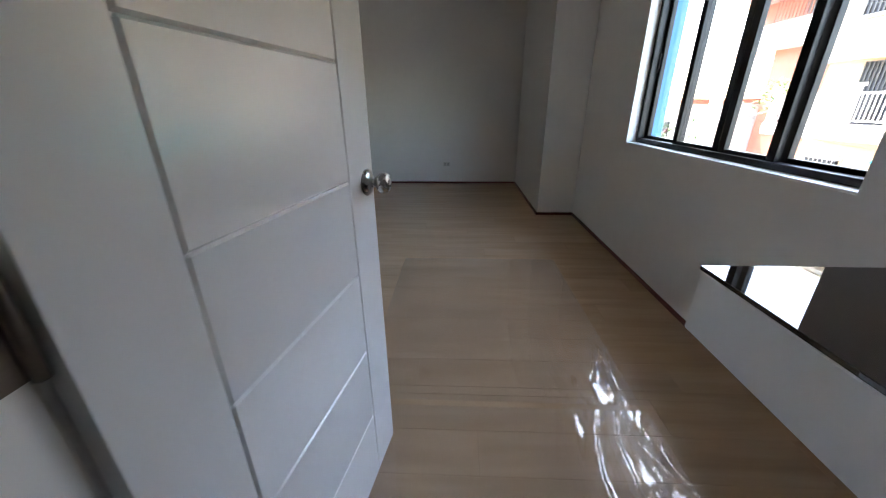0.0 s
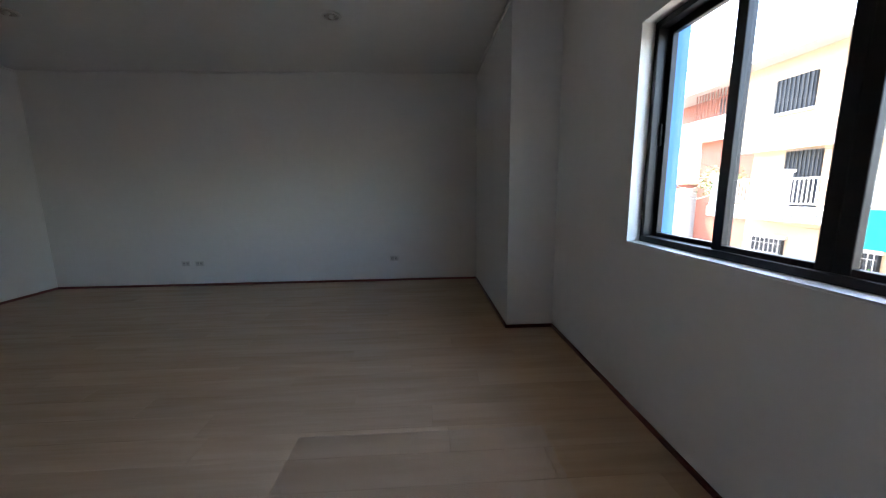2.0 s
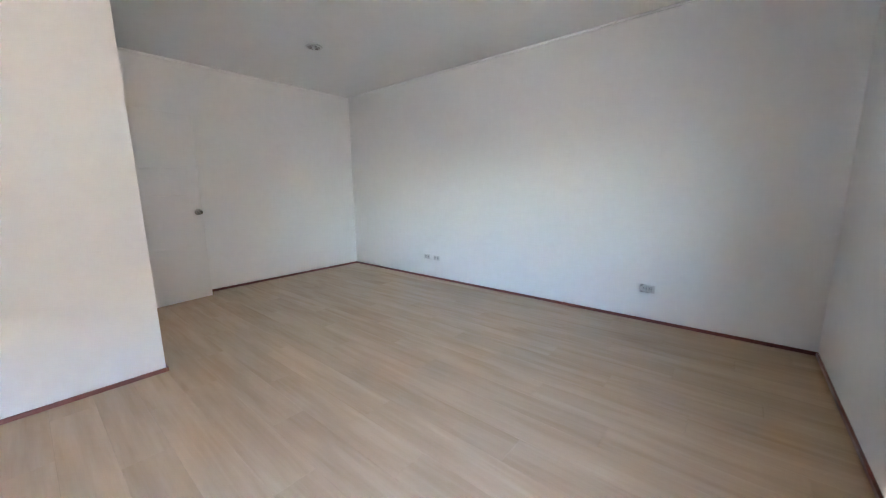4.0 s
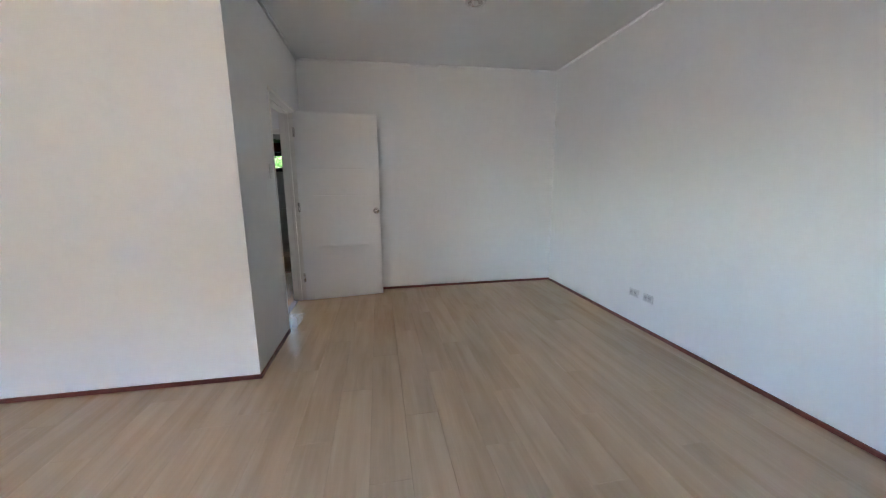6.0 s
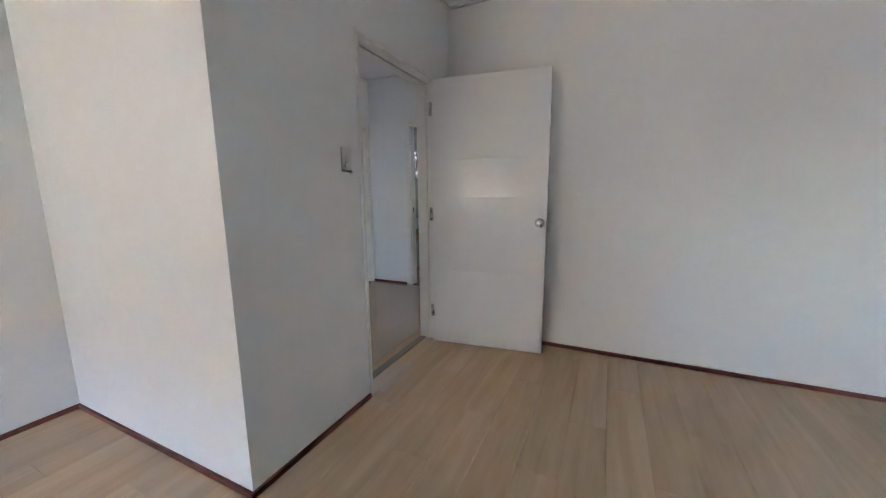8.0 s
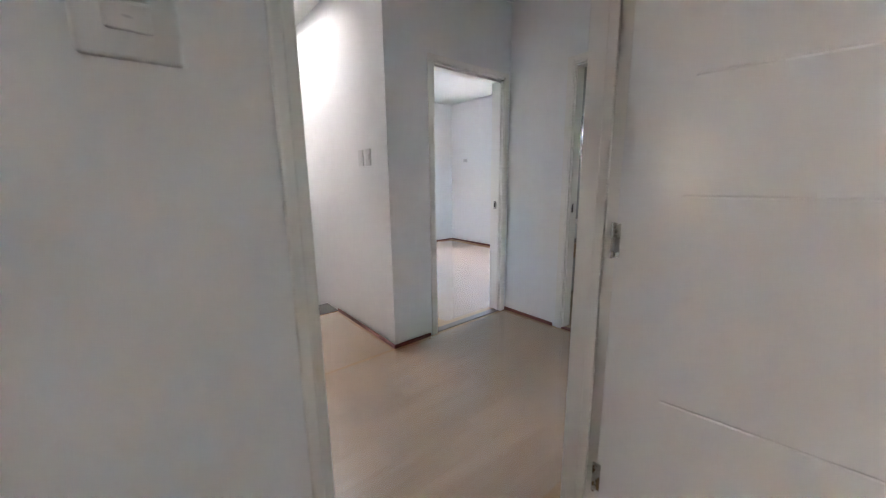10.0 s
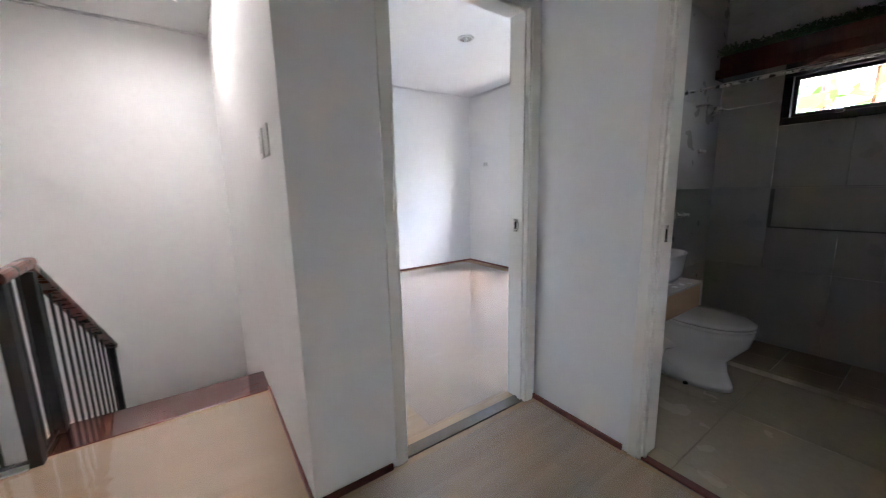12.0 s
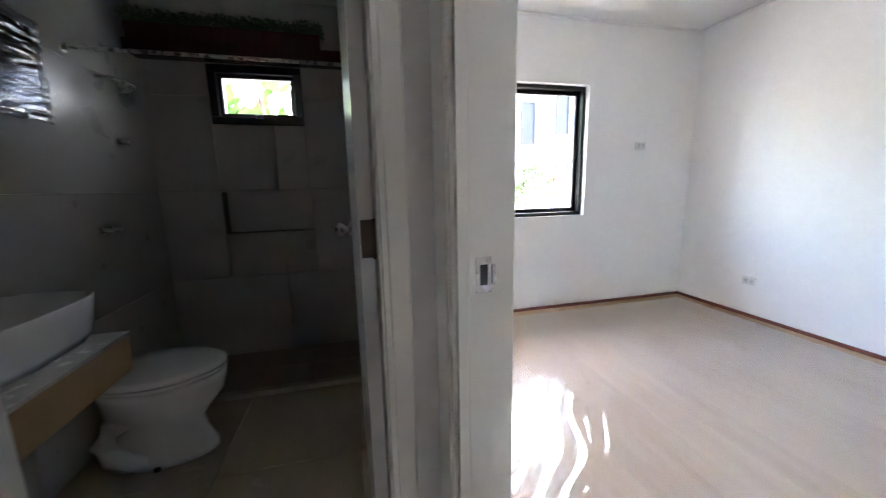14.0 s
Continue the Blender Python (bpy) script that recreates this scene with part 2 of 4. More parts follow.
def box(x0, x1, y0, y1, z0, z1, bevel=0.0, bm=None, m=None):
    bm2 = bmesh.new()
    bmesh.ops.create_cube(bm2, size=1.0)
    for v in bm2.verts:
        v.co = Vector((x0 + (v.co.x + 0.5) * (x1 - x0), y0 + (v.co.y + 0.5) * (y1 - y0), z0 + (v.co.z + 0.5) * (z1 - z0)))
    if bevel:
        bmesh.ops.bevel(bm2, geom=list(bm2.edges), offset=bevel, segments=2, affect='EDGES', profile=0.5)
    if m:
        bm2.transform(m)
    if bm is None:
        return bm2
    tmp = bpy.data.meshes.new("tmp")
    bm2.to_mesh(tmp)
    bm2.free()
    bm.from_mesh(tmp)
    bpy.data.meshes.remove(tmp)
    return bm


def lathe(profile, steps=24, m=None):
    """Solid turned round z from (radius, height) pairs."""
    bm = bmesh.new()
    rings = []
    for r, z in profile:
        if r < 1e-5:
            rings.append([bm.verts.new((0, 0, z))])
        else:
            rings.append([bm.verts.new((r * math.cos(2 * math.pi * i / steps), r * math.sin(2 * math.pi * i / steps), z)) for i in range(steps)])
    for a, b in zip(rings, rings[1:]):
        for i in range(steps):
            j = (i + 1) % steps
            if len(a) == 1 and len(b) > 1:
                bm.faces.new((a[0], b[i], b[j]))
            elif len(b) == 1 and len(a) > 1:
                bm.faces.new((a[i], a[j], b[0]))
            elif len(a) > 1:
                bm.faces.new((a[i], a[j], b[j], b[i]))
    if m:
        bm.transform(m)
    return bm


def loft(rings, caps=True):
    """Skin through closed rings of points with equal counts."""
    bm = bmesh.new()
    rs = [[bm.verts.new(p) for p in ring] for ring in rings]
    n = len(rs[0])
    for a, b in zip(rs, rs[1:]):
        for i in range(n):
            j = (i + 1) % n
            bm.faces.new((a[i], a[j], b[j], b[i]))
    if caps:
        bm.faces.new(list(reversed(rs[0])))
        bm.faces.new(rs[-1])
    return bm


def tube(points, r, steps=8):
    pts = [Vector(p) for p in points]
    rings = []
    for i, p in enumerate(pts):
        d = (pts[min(i + 1, len(pts) - 1)] - pts[max(i - 1, 0)]).normalized()
        side = d.cross(Vector((0, 0, 1)) if abs(d.z) < 0.9 else Vector((1, 0, 0))).normalized()
        up = side.cross(d)
        rings.append([p + r * (side * math.cos(2 * math.pi * k / steps) + up * math.sin(2 * math.pi * k / steps)) for k in range(steps)])
    return loft(rings)


def wall_mesh(axis, p0, p1, a0, a1, z0, z1, holes=()):
    """Slab with openings cut through. axis: the way it faces ('x' or 'y'); holes: (a0, a1, z0, z1)."""
    As = sorted({a0, a1, *[h[0] for h in holes], *[h[1] for h in holes]})
    Zs = sorted({z0, z1, *[h[2] for h in holes], *[h[3] for h in holes]})
    As, Zs = [a for a in As if a0 <= a <= a1], [z for z in Zs if z0 <= z <= z1]
    full = lambda i, k: 0 <= i < len(As) - 1 and 0 <= k < len(Zs) - 1 and not any(h[0] <= (As[i] + As[i + 1]) / 2 <= h[1] and h[2] <= (Zs[k] + Zs[k + 1]) / 2 <= h[3] for h in holes)
    bm = bmesh.new()
    seen = {}

    def v(p, a, z):
        key = (p, a, z)
        if key not in seen:
            seen[key] = bm.verts.new((p, a, z) if axis == 'x' else (a, p, z))
        return seen[key]
    for i in range(len(As) - 1):
        for k in range(len(Zs) - 1):
            if not full(i, k):
                continue
            a, b, c, d = As[i], As[i + 1], Zs[k], Zs[k + 1]
            bm.faces.new((v(p0, a, c), v(p0, a, d), v(p0, b, d), v(p0, b, c)))
            bm.faces.new((v(p1, a, c), v(p1, b, c), v(p1, b, d), v(p1, a, d)))
            if not full(i - 1, k):
                bm.faces.new((v(p0, a, c), v(p1, a, c), v(p1, a, d), v(p0, a, d)))
            if not full(i + 1, k):
                bm.faces.new((v(p0, b, c), v(p0, b, d), v(p1, b, d), v(p1, b, c)))
            if not full(i, k - 1):
                bm.faces.new((v(p0, a, c), v(p0, b, c), v(p1, b, c), v(p1, a, c)))
            if not full(i, k + 1):
                bm.faces.new((v(p0, a, d), v(p1, a, d), v(p1, b, d), v(p0, b, d)))
    return bm


def structure(name, bm, material, label, category):
    return tagged(part(name, bm, material), label, category, kind="structure")


def wall(name, axis, p0, p1, a0, a1, z0=0.0, z1=2.71, holes=(), label="white painted plaster wall", material=None):
    return structure(name, wall_mesh(axis, p0, p1, a0, a1, z0, z1, holes), material or WALL, label, "wall")


# ---- large structure: the bedroom ----
wall("wall_bedroom_north", 'y', 0.0, 0.15, -0.12, 6.18, label="white painted wall with power outlets near the floor")
wall("wall_bedroom_west", 'x', -0.12, 0.0, -3.14, 0.0)
wall("wall_bedroom_hall", 'y', -3.30, -3.14, -0.12, 2.02, holes=[(0.25, 1.205, -1, 2.1)], label="white painted wall with a doorway to the hall")
wall("wall_bedroom_corner", 'x', 1.9, 2.02, -4.78, -3.30)
wall("wall_bedroom_south", 'y', -4.78, -4.66, 2.02, 4.1)
wall("wall_entry_west", 'x', 3.98, 4.1, -5.92, -4.78)
wall("wall_entry_south", 'y', -5.92, -5.71, 4.1, 6.0, holes=[(4.235, 5.135, -1, 2.1)], label="white painted wall with a doorway")
wall("wall_bedroom_east", 'x', 6.0, 6.18, -5.92, 0.0, holes=[(-4.71, -2.91, 0.926, 2.068)], label="white painted outer wall with a wide window")
structure("pillar", box(5.585, 6.0, -1.83, 0.0, 0.0, 2.71), WALL, "white painted square pillar in the room corner", "pillar")
# unseen closed room behind the entry door, added to keep light out there
wall("wall_unseen_room_west", 'x', 3.78, 3.9, -7.6, -5.92)
wall("wall_unseen_room_east", 'x', 5.6, 5.72, -7.6, -5.92)
wall("wall_unseen_room_south", 'y', -7.72, -7.6, 3.78, 5.72)
wall("wall_unseen_room_north", 'y', -5.92, -5.86, 3.78, 4.1)

# ---- hall, stairwell, bathroom and the two further bedrooms ----
wall("wall_hall_bedroom_north", 'y', -3.34, -3.22, -1.22, -0.12, holes=[(-1.10, -0.28, -1, 2.1)], label="white painted wall with a doorway to a bedroom")
wall("wall_bath_north", 'y', -3.42, -3.22, -3.55, -1.35)
wall("wall_bath_east", 'x', -1.35, -1.22, -4.86, -3.22, holes=[(-4.26, -3.44, -1, 2.1)], label="white painted hall wall with the bathroom doorway")
wall("wall_bath_south", 'y', -4.86, -4.74, -3.4, -1.35)
wall("wall_bath_west", 'x', -3.55, -3.32, -4.74, -3.42, holes=[(-4.37, -3.80, 1.62, 1.993)])
wall("wall_hall_bedroom_south", 'y', -4.99, -4.86, -3.73, -0.09, holes=[(-1.155, -0.355, -1, 2.1)], label="white painted wall with a doorway to a bedroom")
wall("wall_stair_west", 'x', -0.09, 0.04, -8.36, -4.86, z0=-3.0, label="white painted wall beside the stairs with switches")
wall("wall_stair_south", 'y', -7.93, -7.8, 0.04, 2.12, z0=-3.0)
wall("wall_stair_east", 'x', 2.0, 2.12, -7.8, -4.78, z0=-3.0)
wall("wall_stair_north", 'y', -5.9, -5.78, 0.04, 2.0, z0=-3.0, z1=-0.2)
wall("wall_bedroom2_west", 'x', -3.73, -3.58, -8.5, -4.86, holes=[(-7.13, -5.55, 0.93, 2.13)], label="white painted outer wall with a window")
wall("wall_bedroom2_south", 'y', -8.5, -8.36, -3.58, 0.04)
wall("wall_bedroom3_west", 'x', -3.55, -3.41, -3.22, -0.04, holes=[(-2.9, -1.39, 0.89, 2.05)], label="white painted outer wall with a window")
wall("wall_bedroom3_north", 'y', -0.19, -0.04, -3.41, -0.12)


def ceiling(x0, x1, y0, y1, holes=(), z=2.71):
    bm = wall_mesh('x', z, 2.83, x0, x1, y0, y1, [(h[0], h[1], h[2], h[3]) for h in holes])
    bm.transform(Matrix(((0, 1, 0, 0), (0, 0, 1, 0), (1, 0, 0, 0), (0, 0, 0, 1))))
    structure("ceiling", bm, CEIL, "white painted flat ceiling", "ceiling")


ceiling(-0.12, 6.18, -3.24, 0.15)
ceiling(1.95, 6.18, -5.92, -3.24)
ceiling(3.78, 5.72, -7.72, -5.92)
ceiling(-1.3, 1.95, -4.92, -3.24)
ceiling(0.0, 2.12, -7.93, -4.92, [(0.24, 0.86, -7.2, -5.65)])
ceiling(-3.73, 0.0, -8.5, -4.92)
ceiling(-3.55, -1.3, -4.92, -3.3)
structure("ceiling", box(-3.205, -1.35, -4.735, -3.425, 2.585, 2.705), CEIL, "lowered white bathroom ceiling", "ceiling")
ceiling(-3.55, -0.12, -3.3, -0.04, z=2.585)
# unseen roof slab; its overhang is added to keep direct sun off the windows
bm = wall_mesh('x', 2.9, 3.05, -4.6, 7.0, -9.4, 1.0, [(0.24, 0.86, -7.2, -5.65)])
bm.transform(Matrix(((0, 1, 0, 0), (0, 0, 1, 0), (1, 0, 0, 0), (0, 0, 0, 1))))
structure("roof", bm, ROOF, "unseen flat grey roof slab, eaves added to shade the windows", "roof")
bm = wall_mesh('x', -3.15, -0.21, -3.73, 6.18, -8.5, 0.15, [(-0.05, 2.06, -7.87, -5.84)])
bm.transform(Matrix(((0, 1, 0, 0), (0, 0, 1, 0), (1, 0, 0, 0), (0, 0, 0, 1))))
structure("lower_storey", bm, WHITEHOUSE, "closed white lower storey of the house", "building")
bm = bmesh.new()
bmesh.ops.create_grid(bm, x_segments=2, y_segments=2, size=900)
ground = structure("ground", bm, GROUND, "grey asphalt street ground", "ground")
ground.location.z = -3.2


def ceiling_trim(x0, x1, y0, y1, skip=(), z=2.71):
    """Thin coved strip where walls meet the ceiling."""
    for side, b in (("s", (x0, x1, y0, y0 + 0.022)), ("n", (x0, x1, y1 - 0.022, y1)), ("w", (x0, x0 + 0.022, y0 + 0.022, y1 - 0.022)), ("e", (x1 - 0.022, x1, y0 + 0.022, y1 - 0.022))):
        if side not in skip:
            structure("ceiling_trim", box(*b, z - 0.018, z + 0.002, 0.006), CEIL, "white plaster strip along the ceiling edge", "trim")


ceiling_trim(0.0, 5.585, -3.14, 0.0, "se")
structure("ceiling_trim", box(0.0, 2.02, -3.14, -3.118, 2.692, 2.712, 0.006), CEIL, "white plaster strip along the ceiling edge", "trim")
structure("ceiling_trim", box(5.563, 5.585, -1.865, -0.035, 2.692, 2.712, 0.006), CEIL, "white plaster strip along the ceiling edge", "trim")
structure("ceiling_trim", box(5.978, 6.0, -5.71, -1.83, 2.692, 2.712, 0.006), CEIL, "white plaster strip along the ceiling edge", "trim")
structure("ceiling_trim", box(2.02, 2.042, -4.66, -3.105, 2.692, 2.712, 0.006), CEIL, "white plaster strip along the ceiling edge", "trim")
ceiling_trim(-3.58, -0.09, -8.36, -4.99)
ceiling_trim(-3.41, -0.12, -3.22, -0.19, z=2.585)
structure("ceiling_trim", box(-1.22, -0.0, -4.86, -4.838, 2.692, 2.712, 0.006), CEIL, "white plaster strip along the ceiling edge", "trim")
structure("ceiling_trim", box(-1.22, -1.198, -4.838, -3.34, 2.692, 2.712, 0.006), CEIL, "white plaster strip along the ceiling edge", "trim")
structure("ceiling_trim", box(0.04, 2.0, -7.8, -7.778, 2.692, 2.712, 0.006), CEIL, "white plaster strip along the ceiling edge", "trim")


def baseboard(x0, x1, y0, y1):
    structure("baseboard", box(x0, x1, y0, y1, 0.0, 0.029, 0.003), BASE, "narrow dark mahogany baseboard strip", "baseboard")


T = 0.014
baseboard(0.0, 5.585, -T, 0.0)
baseboard(0.0, T, -3.14, -T)
baseboard(5.585 - T, 5.585, -1.83 - T, -T)
baseboard(5.585, 6.0, -1.83 - T, -1.83)
baseboard(6.0 - T, 6.0, -5.71, -1.83 - T)
baseboard(1.219, 2.02 + T, -3.14, -3.14 + T)
baseboard(T, 0.236, -3.14, -3.14 + T)
baseboard(2.02, 2.02 + T, -4.66 + T, -3.14)
baseboard(2.02, 4.1, -4.66, -4.66 + T)
baseboard(-1.22, -1.22 + T, -4.86, -4.325)
baseboard(-0.295, 0.04 + T, -4.86, -4.86 + T)
baseboard(0.04, 0.04 + T, -5.9, -4.86)
baseboard(-3.58, -0.09, -8.36, -8.36 + T)
baseboard(-3.58, -3.58 + T, -8.36 + T, -4.99)
baseboard(-3.41, -3.41 + T, -3.22, -0.19 - T)
baseboard(-3.41, -0.12, -0.19 - T, -0.19)
baseboard(-0.238, -0.12, -3.34 - T, -3.34)
baseboard(-0.12, 0.236, -3.30 - T, -3.30)
baseboard(1.219, 1.9, -3.30 - T, -3.30)


# ---- doorways ----
def doorway(axis, p0, p1, a0, a1, strike=None, casing=0.042, outer=(True, True), label="cream painted wooden door frame", stop=(-0.02, 0.012), stop_reach=(0.012, 0.012, 0.012)):
    """Jamb lining with a stop and narrow casing on both faces of the wall."""
    top = thing("door_frame", (0, 0, 0), label, "door frame", kind="structure")

    def b(pa, pb, aa, ab, za, zb, bev=0.003):
        return box(pa, pb, aa, ab, za, zb, bev) if axis == 'x' else box(aa, ab, pa, pb, za, zb, bev)
    part("jamb", b(p0 - 0.004, p1 + 0.004, a0, a0 + 0.018, 0, 2.1), CASING, top)
    part("jamb", b(p0 - 0.004, p1 + 0.004, a1 - 0.018, a1, 0, 2.1), CASING, top)
    part("head", b(p0 - 0.004, p1 + 0.004, a0, a1, 2.082, 2.1), CASING, top)
    pm = (p0 + p1) / 2
    part("door_stop", b(pm + stop[0], pm + stop[1], a0 + 0.018, a0 + 0.018 + stop_reach[0], 0, 2.082), CASING, top)
    part("door_stop", b(pm + stop[0], pm + stop[1], a1 - 0.018 - stop_reach[1], a1 - 0.018, 0, 2.082), CASING, top)
    part("door_stop", b(pm + stop[0], pm + stop[1], a0 + 0.03, a1 - 0.03, 2.07, 2.082), CASING, top)
    for p, s, on in ((p0, -1, outer[0]), (p1, 1, outer[1])):
        if not on:
            continue
        q0, q1 = sorted((p, p + s * 0.008))
        part("casing", b(q0, q1, a0 - casing, a0 + 0.004, 0, 2.1 + casing, 0.004), CASING, top)
        part("casing", b(q0, q1, a1 - 0.004, a1 + casing, 0, 2.1 + casing, 0.004), CASING, top)
        part("casing", b(q0, q1, a0 + 0.004, a1 - 0.004, 2.097, 2.1 + casing, 0.004), CASING, top)
    if strike:
        side, pc = strike
        a = a0 + 0.018 if side < 0 else a1 - 0.018
        s = 1 if side < 0 else -1
        q0, q1 = sorted((a, a + s * 0.002))
        pl = part("strike_plate", b(pc - 0.016, pc + 0.016, q0, q1, 0.985, 1.055, 0.0008), STEEL, top, "small brushed steel strike plate")
        q0, q1 = sorted((a + s * 0.0015, a + s * 0.0026))
        # no hole is cut: a near-black box stands in for its shade
        part("latch_hole_shade", b(pc - 0.007, pc + 0.008, q0, q1, 1.0, 1.04, 0.0), HOLEBLACK, pl, "near-black patch for the shade of the latch hole")
        q0, q1 = sorted((a, a + s * 0.006))
        part("lip", b(pc + 0.016, pc + 0.022, q0, q1, 1.0, 1.04, 0.001), STEEL, pl)
    return top


doorway('y', -3.30, -3.14, 0.25, 1.205, casing=0.014)
doorway('y', -5.92, -5.71, 4.235, 5.135)
doorway('y', -4.99, -4.86, -1.155, -0.355, (-1, -4.94), stop=(0.018, 0.045))
doorway('x', -1.35, -1.22, -4.26, -3.44, (-1, -1.29), stop=(0.028, 0.052), stop_reach=(0.012, 0.004, 0.012))
doorway('y', -3.34, -3.22, -1.10, -0.28, (-1, -3.28), stop=(-0.055, -0.03), label="cream painted wooden frame of a bedroom doorway")


# ---- doors ----
def knob(parent, x, z, face, s):
    """Round steel knob with a rose; face: y of the leaf's face, s: its outward side."""
    turn = Matrix.Translation((x, face, z)) @ pose(0, 0, 0, -90 * s, 0, 0)
    k = part("knob", lathe([(0.0, 0.0), (0.036, 0.0), (0.037, 0.004), (0.030, 0.011), (0.014, 0.014), (0.012, 0.028), (0.020, 0.034), (0.0275, 0.044), (0.0285, 0.054), (0.026, 0.063), (0.019, 0.067), (0.0, 0.067)], 28, turn), STEEL, parent, "round brushed steel door knob", True)
    part("key_cylinder", lathe([(0.0, 0.066), (0.011, 0.066), (0.011, 0.070), (0.004, 0.071), (0.0, 0.0705)], 16, turn), HOLEBLACK if s > 0 else STEEL, k)
    return k


def leaf_mesh(w, h, t, inset, rows, g=0.010, deep=0.005, upright=1.0):
    """Leaf with V-shaped upright and level grooves cut into both faces. x along the leaf, y its thickness."""
    xs = sorted({0.0, inset - g / 2, inset, inset + g / 2, w - inset - g / 2, w - inset, w - inset + g / 2, w})
    zs = sorted({0.0, h, *[r + k * g / 2 for r in rows for k in (-1, 0, 1)]})
    bm = bmesh.new()

    def depth(x, z):
        d = deep * upright if x in (inset, w - inset) else 0.0
        if inset + 0.001 < x < w - inset - 0.001 and z in rows:
            d = deep
        return d
    for s, y in ((-1, 0.0), (1, t)):
        grid = [[bm.verts.new((x, y - s * depth(x, z), z)) for z in zs] for x in xs]
        for i in range(len(xs) - 1):
            for k in range(len(zs) - 1):
                bm.faces.new((grid[i][k], grid[i + 1][k], grid[i + 1][k + 1], grid[i][k + 1]))
    for a, b2, c, d in (((0, 0, 0), (0, t, 0), (0, t, h), (0, 0, h)), ((w, 0, 0), (w, t, 0), (w, t, h), (w, 0, h)), ((0, 0, 0), (w, 0, 0), (w, t, 0), (0, t, 0)), ((0, 0, h), (w, 0, h), (w, t, h), (0, t, h))):
        bm.faces.new([bm.verts.new(p) for p in (a, b2, c, d)])
    bmesh.ops.recalc_face_normals(bm, faces=bm.faces)
    return bm


def door(at, rz, w, label, hinge_side, rows=(0.26, 0.518, 0.775, 1.033, 1.30, 1.56, 1.82), knob_z=1.012, deep=0.005, upright=1.0, plate=(-0.03, 0.02)):
    d = thing("door", at, label, "door", rz=rz)
    part("leaf", leaf_mesh(w, 2.085, 0.036, 0.15, rows, deep=deep, upright=upright), DOOR, d)
    knob(d, w - 0.046, knob_z, 0.036, 1)
    knob(d, w - 0.046, knob_z, 0.0, -1)
    part("latch_plate", box(w, w + 0.0015, 0.007, 0.029, knob_z - 0.03, knob_z + 0.03), STEEL, d)
    for z in (0.27, 1.07, 1.87):
        h = part("hinge", box(plate[0], plate[1], 0.036 if hinge_side > 0 else -0.002, 0.038 if hinge_side > 0 else 0.0, z - 0.05, z + 0.05), STEEL, d, "brushed steel butt hinge")
        part("pin", tube([(-0.006, 0.043 if hinge_side > 0 else -0.007, z - 0.052), (-0.006, 0.043 if hinge_side > 0 else -0.007, z + 0.052)], 0.006), STEEL, h)
    return d


door((4.278, -5.697, 0.008), 81.0, 0.775, "white panel-grooved bedroom door standing open with a steel knob", 1)
door((0.311, -3.155, 0.008), 97.2, 0.885, "white faintly grooved door opened against the bedroom wall", -1, rows=(0.62, 1.2, 1.49), deep=0.0018, upright=0.0, plate=(-0.012, 0.012))


# hinge leaves on the entry door's jamb, dark colour standing in for backlit steel
for z in (0.27, 1.037, 1.8):
    hg = thing("door_hinge", (4.253, -5.738, z), "steel hinge leaf on the entry door jamb, coloured dark for backlight", "hinge", "jamb hinges")
    part("hinge_leaf", box(0.0, 0.003, -0.03, 0.026, -0.053, 0.053, 0.0008), STRIPMETAL, hg)
    part("pin", tube([(0.007, 0.032, -0.055), (0.007, 0.032, 0.055)], 0.0075, 12), STRIPMETAL, hg, smooth=True)


# ---- windows ----
def window(name, x, y0, y1, z0, z1, sashes, label, s=1, deep=0.10, glass=GLASS, rail_h=0.05):
    """Sliding window in an x-facing wall. x: inner plane of the frame, s: the way out. sashes: y stops from y0 to y1."""
    win = thing(name, (0, 0, 0), label, "window", kind="structure")

    def b(a, c, ya, yb, za, zb, bev=0.003):
        q0, q1 = sorted((x + s * a, x + s * c))
        return box(q0, q1, ya, yb, za, zb, bev)
    fr = 0.032
    part("window_frame", b(0, deep, y0, y1, z0, z0 + fr), ALU, win)
    part("window_frame", b(0, deep, y0, y1, z1 - fr, z1), ALU, win)
    part("window_frame", b(0, deep, y0, y0 + fr, z0 + fr, z1 - fr), ALU, win)
    part("window_frame", b(0, deep, y1 - fr, y1, z0 + fr, z1 - fr), ALU, win)
    st = 0.049
    for i, (a, c) in enumerate(zip(sashes, sashes[1:])):
        last = len(sashes) - 2
        d0 = 0.018 + 0.036 * (i % 2 if last == 1 else i in (0, last))
        lo = 0.0 if last == 3 and i == 2 else 0.012
        hi = -0.0006 if last == 3 and i == 1 else 0.012
        d1 = d0 + 0.030
        za, zb = z0 + fr * 0.6, z1 - fr * 0.6
        sash = part("sash", b(d0, d1, a - lo, a - lo + st, za, zb), ALU, win)
        part("sash_stile", b(d0, d1, c + hi - st, c + hi, za, zb), ALU, sash)
        part("sash_rail", b(d0, d1, a - lo + st, c + hi - st, za, za + rail_h), ALU, sash)
        part("sash_rail", b(d0, d1, a - lo + st, c + hi - st, zb - 0.05, zb), ALU, sash)
        pane = part("pane", b(d0 + 0.012, d0 + 0.017, a - lo + st - 0.01, c + hi - st + 0.01, za + rail_h - 0.01, zb - 0.04, 0), glass, sash)
        pane.visible_shadow = False
        if i in (0, len(sashes) - 2):
            zz = (z0 + z1) / 2 - 0.05
            yl = c - 0.012 if i else a + 0.012
            part("sash_latch", b(d0 - 0.012, d0, yl - 0.009, yl + 0.009, zz, zz + 0.11, 0.003), BLACK, sash, "small black sash latch")
    return win


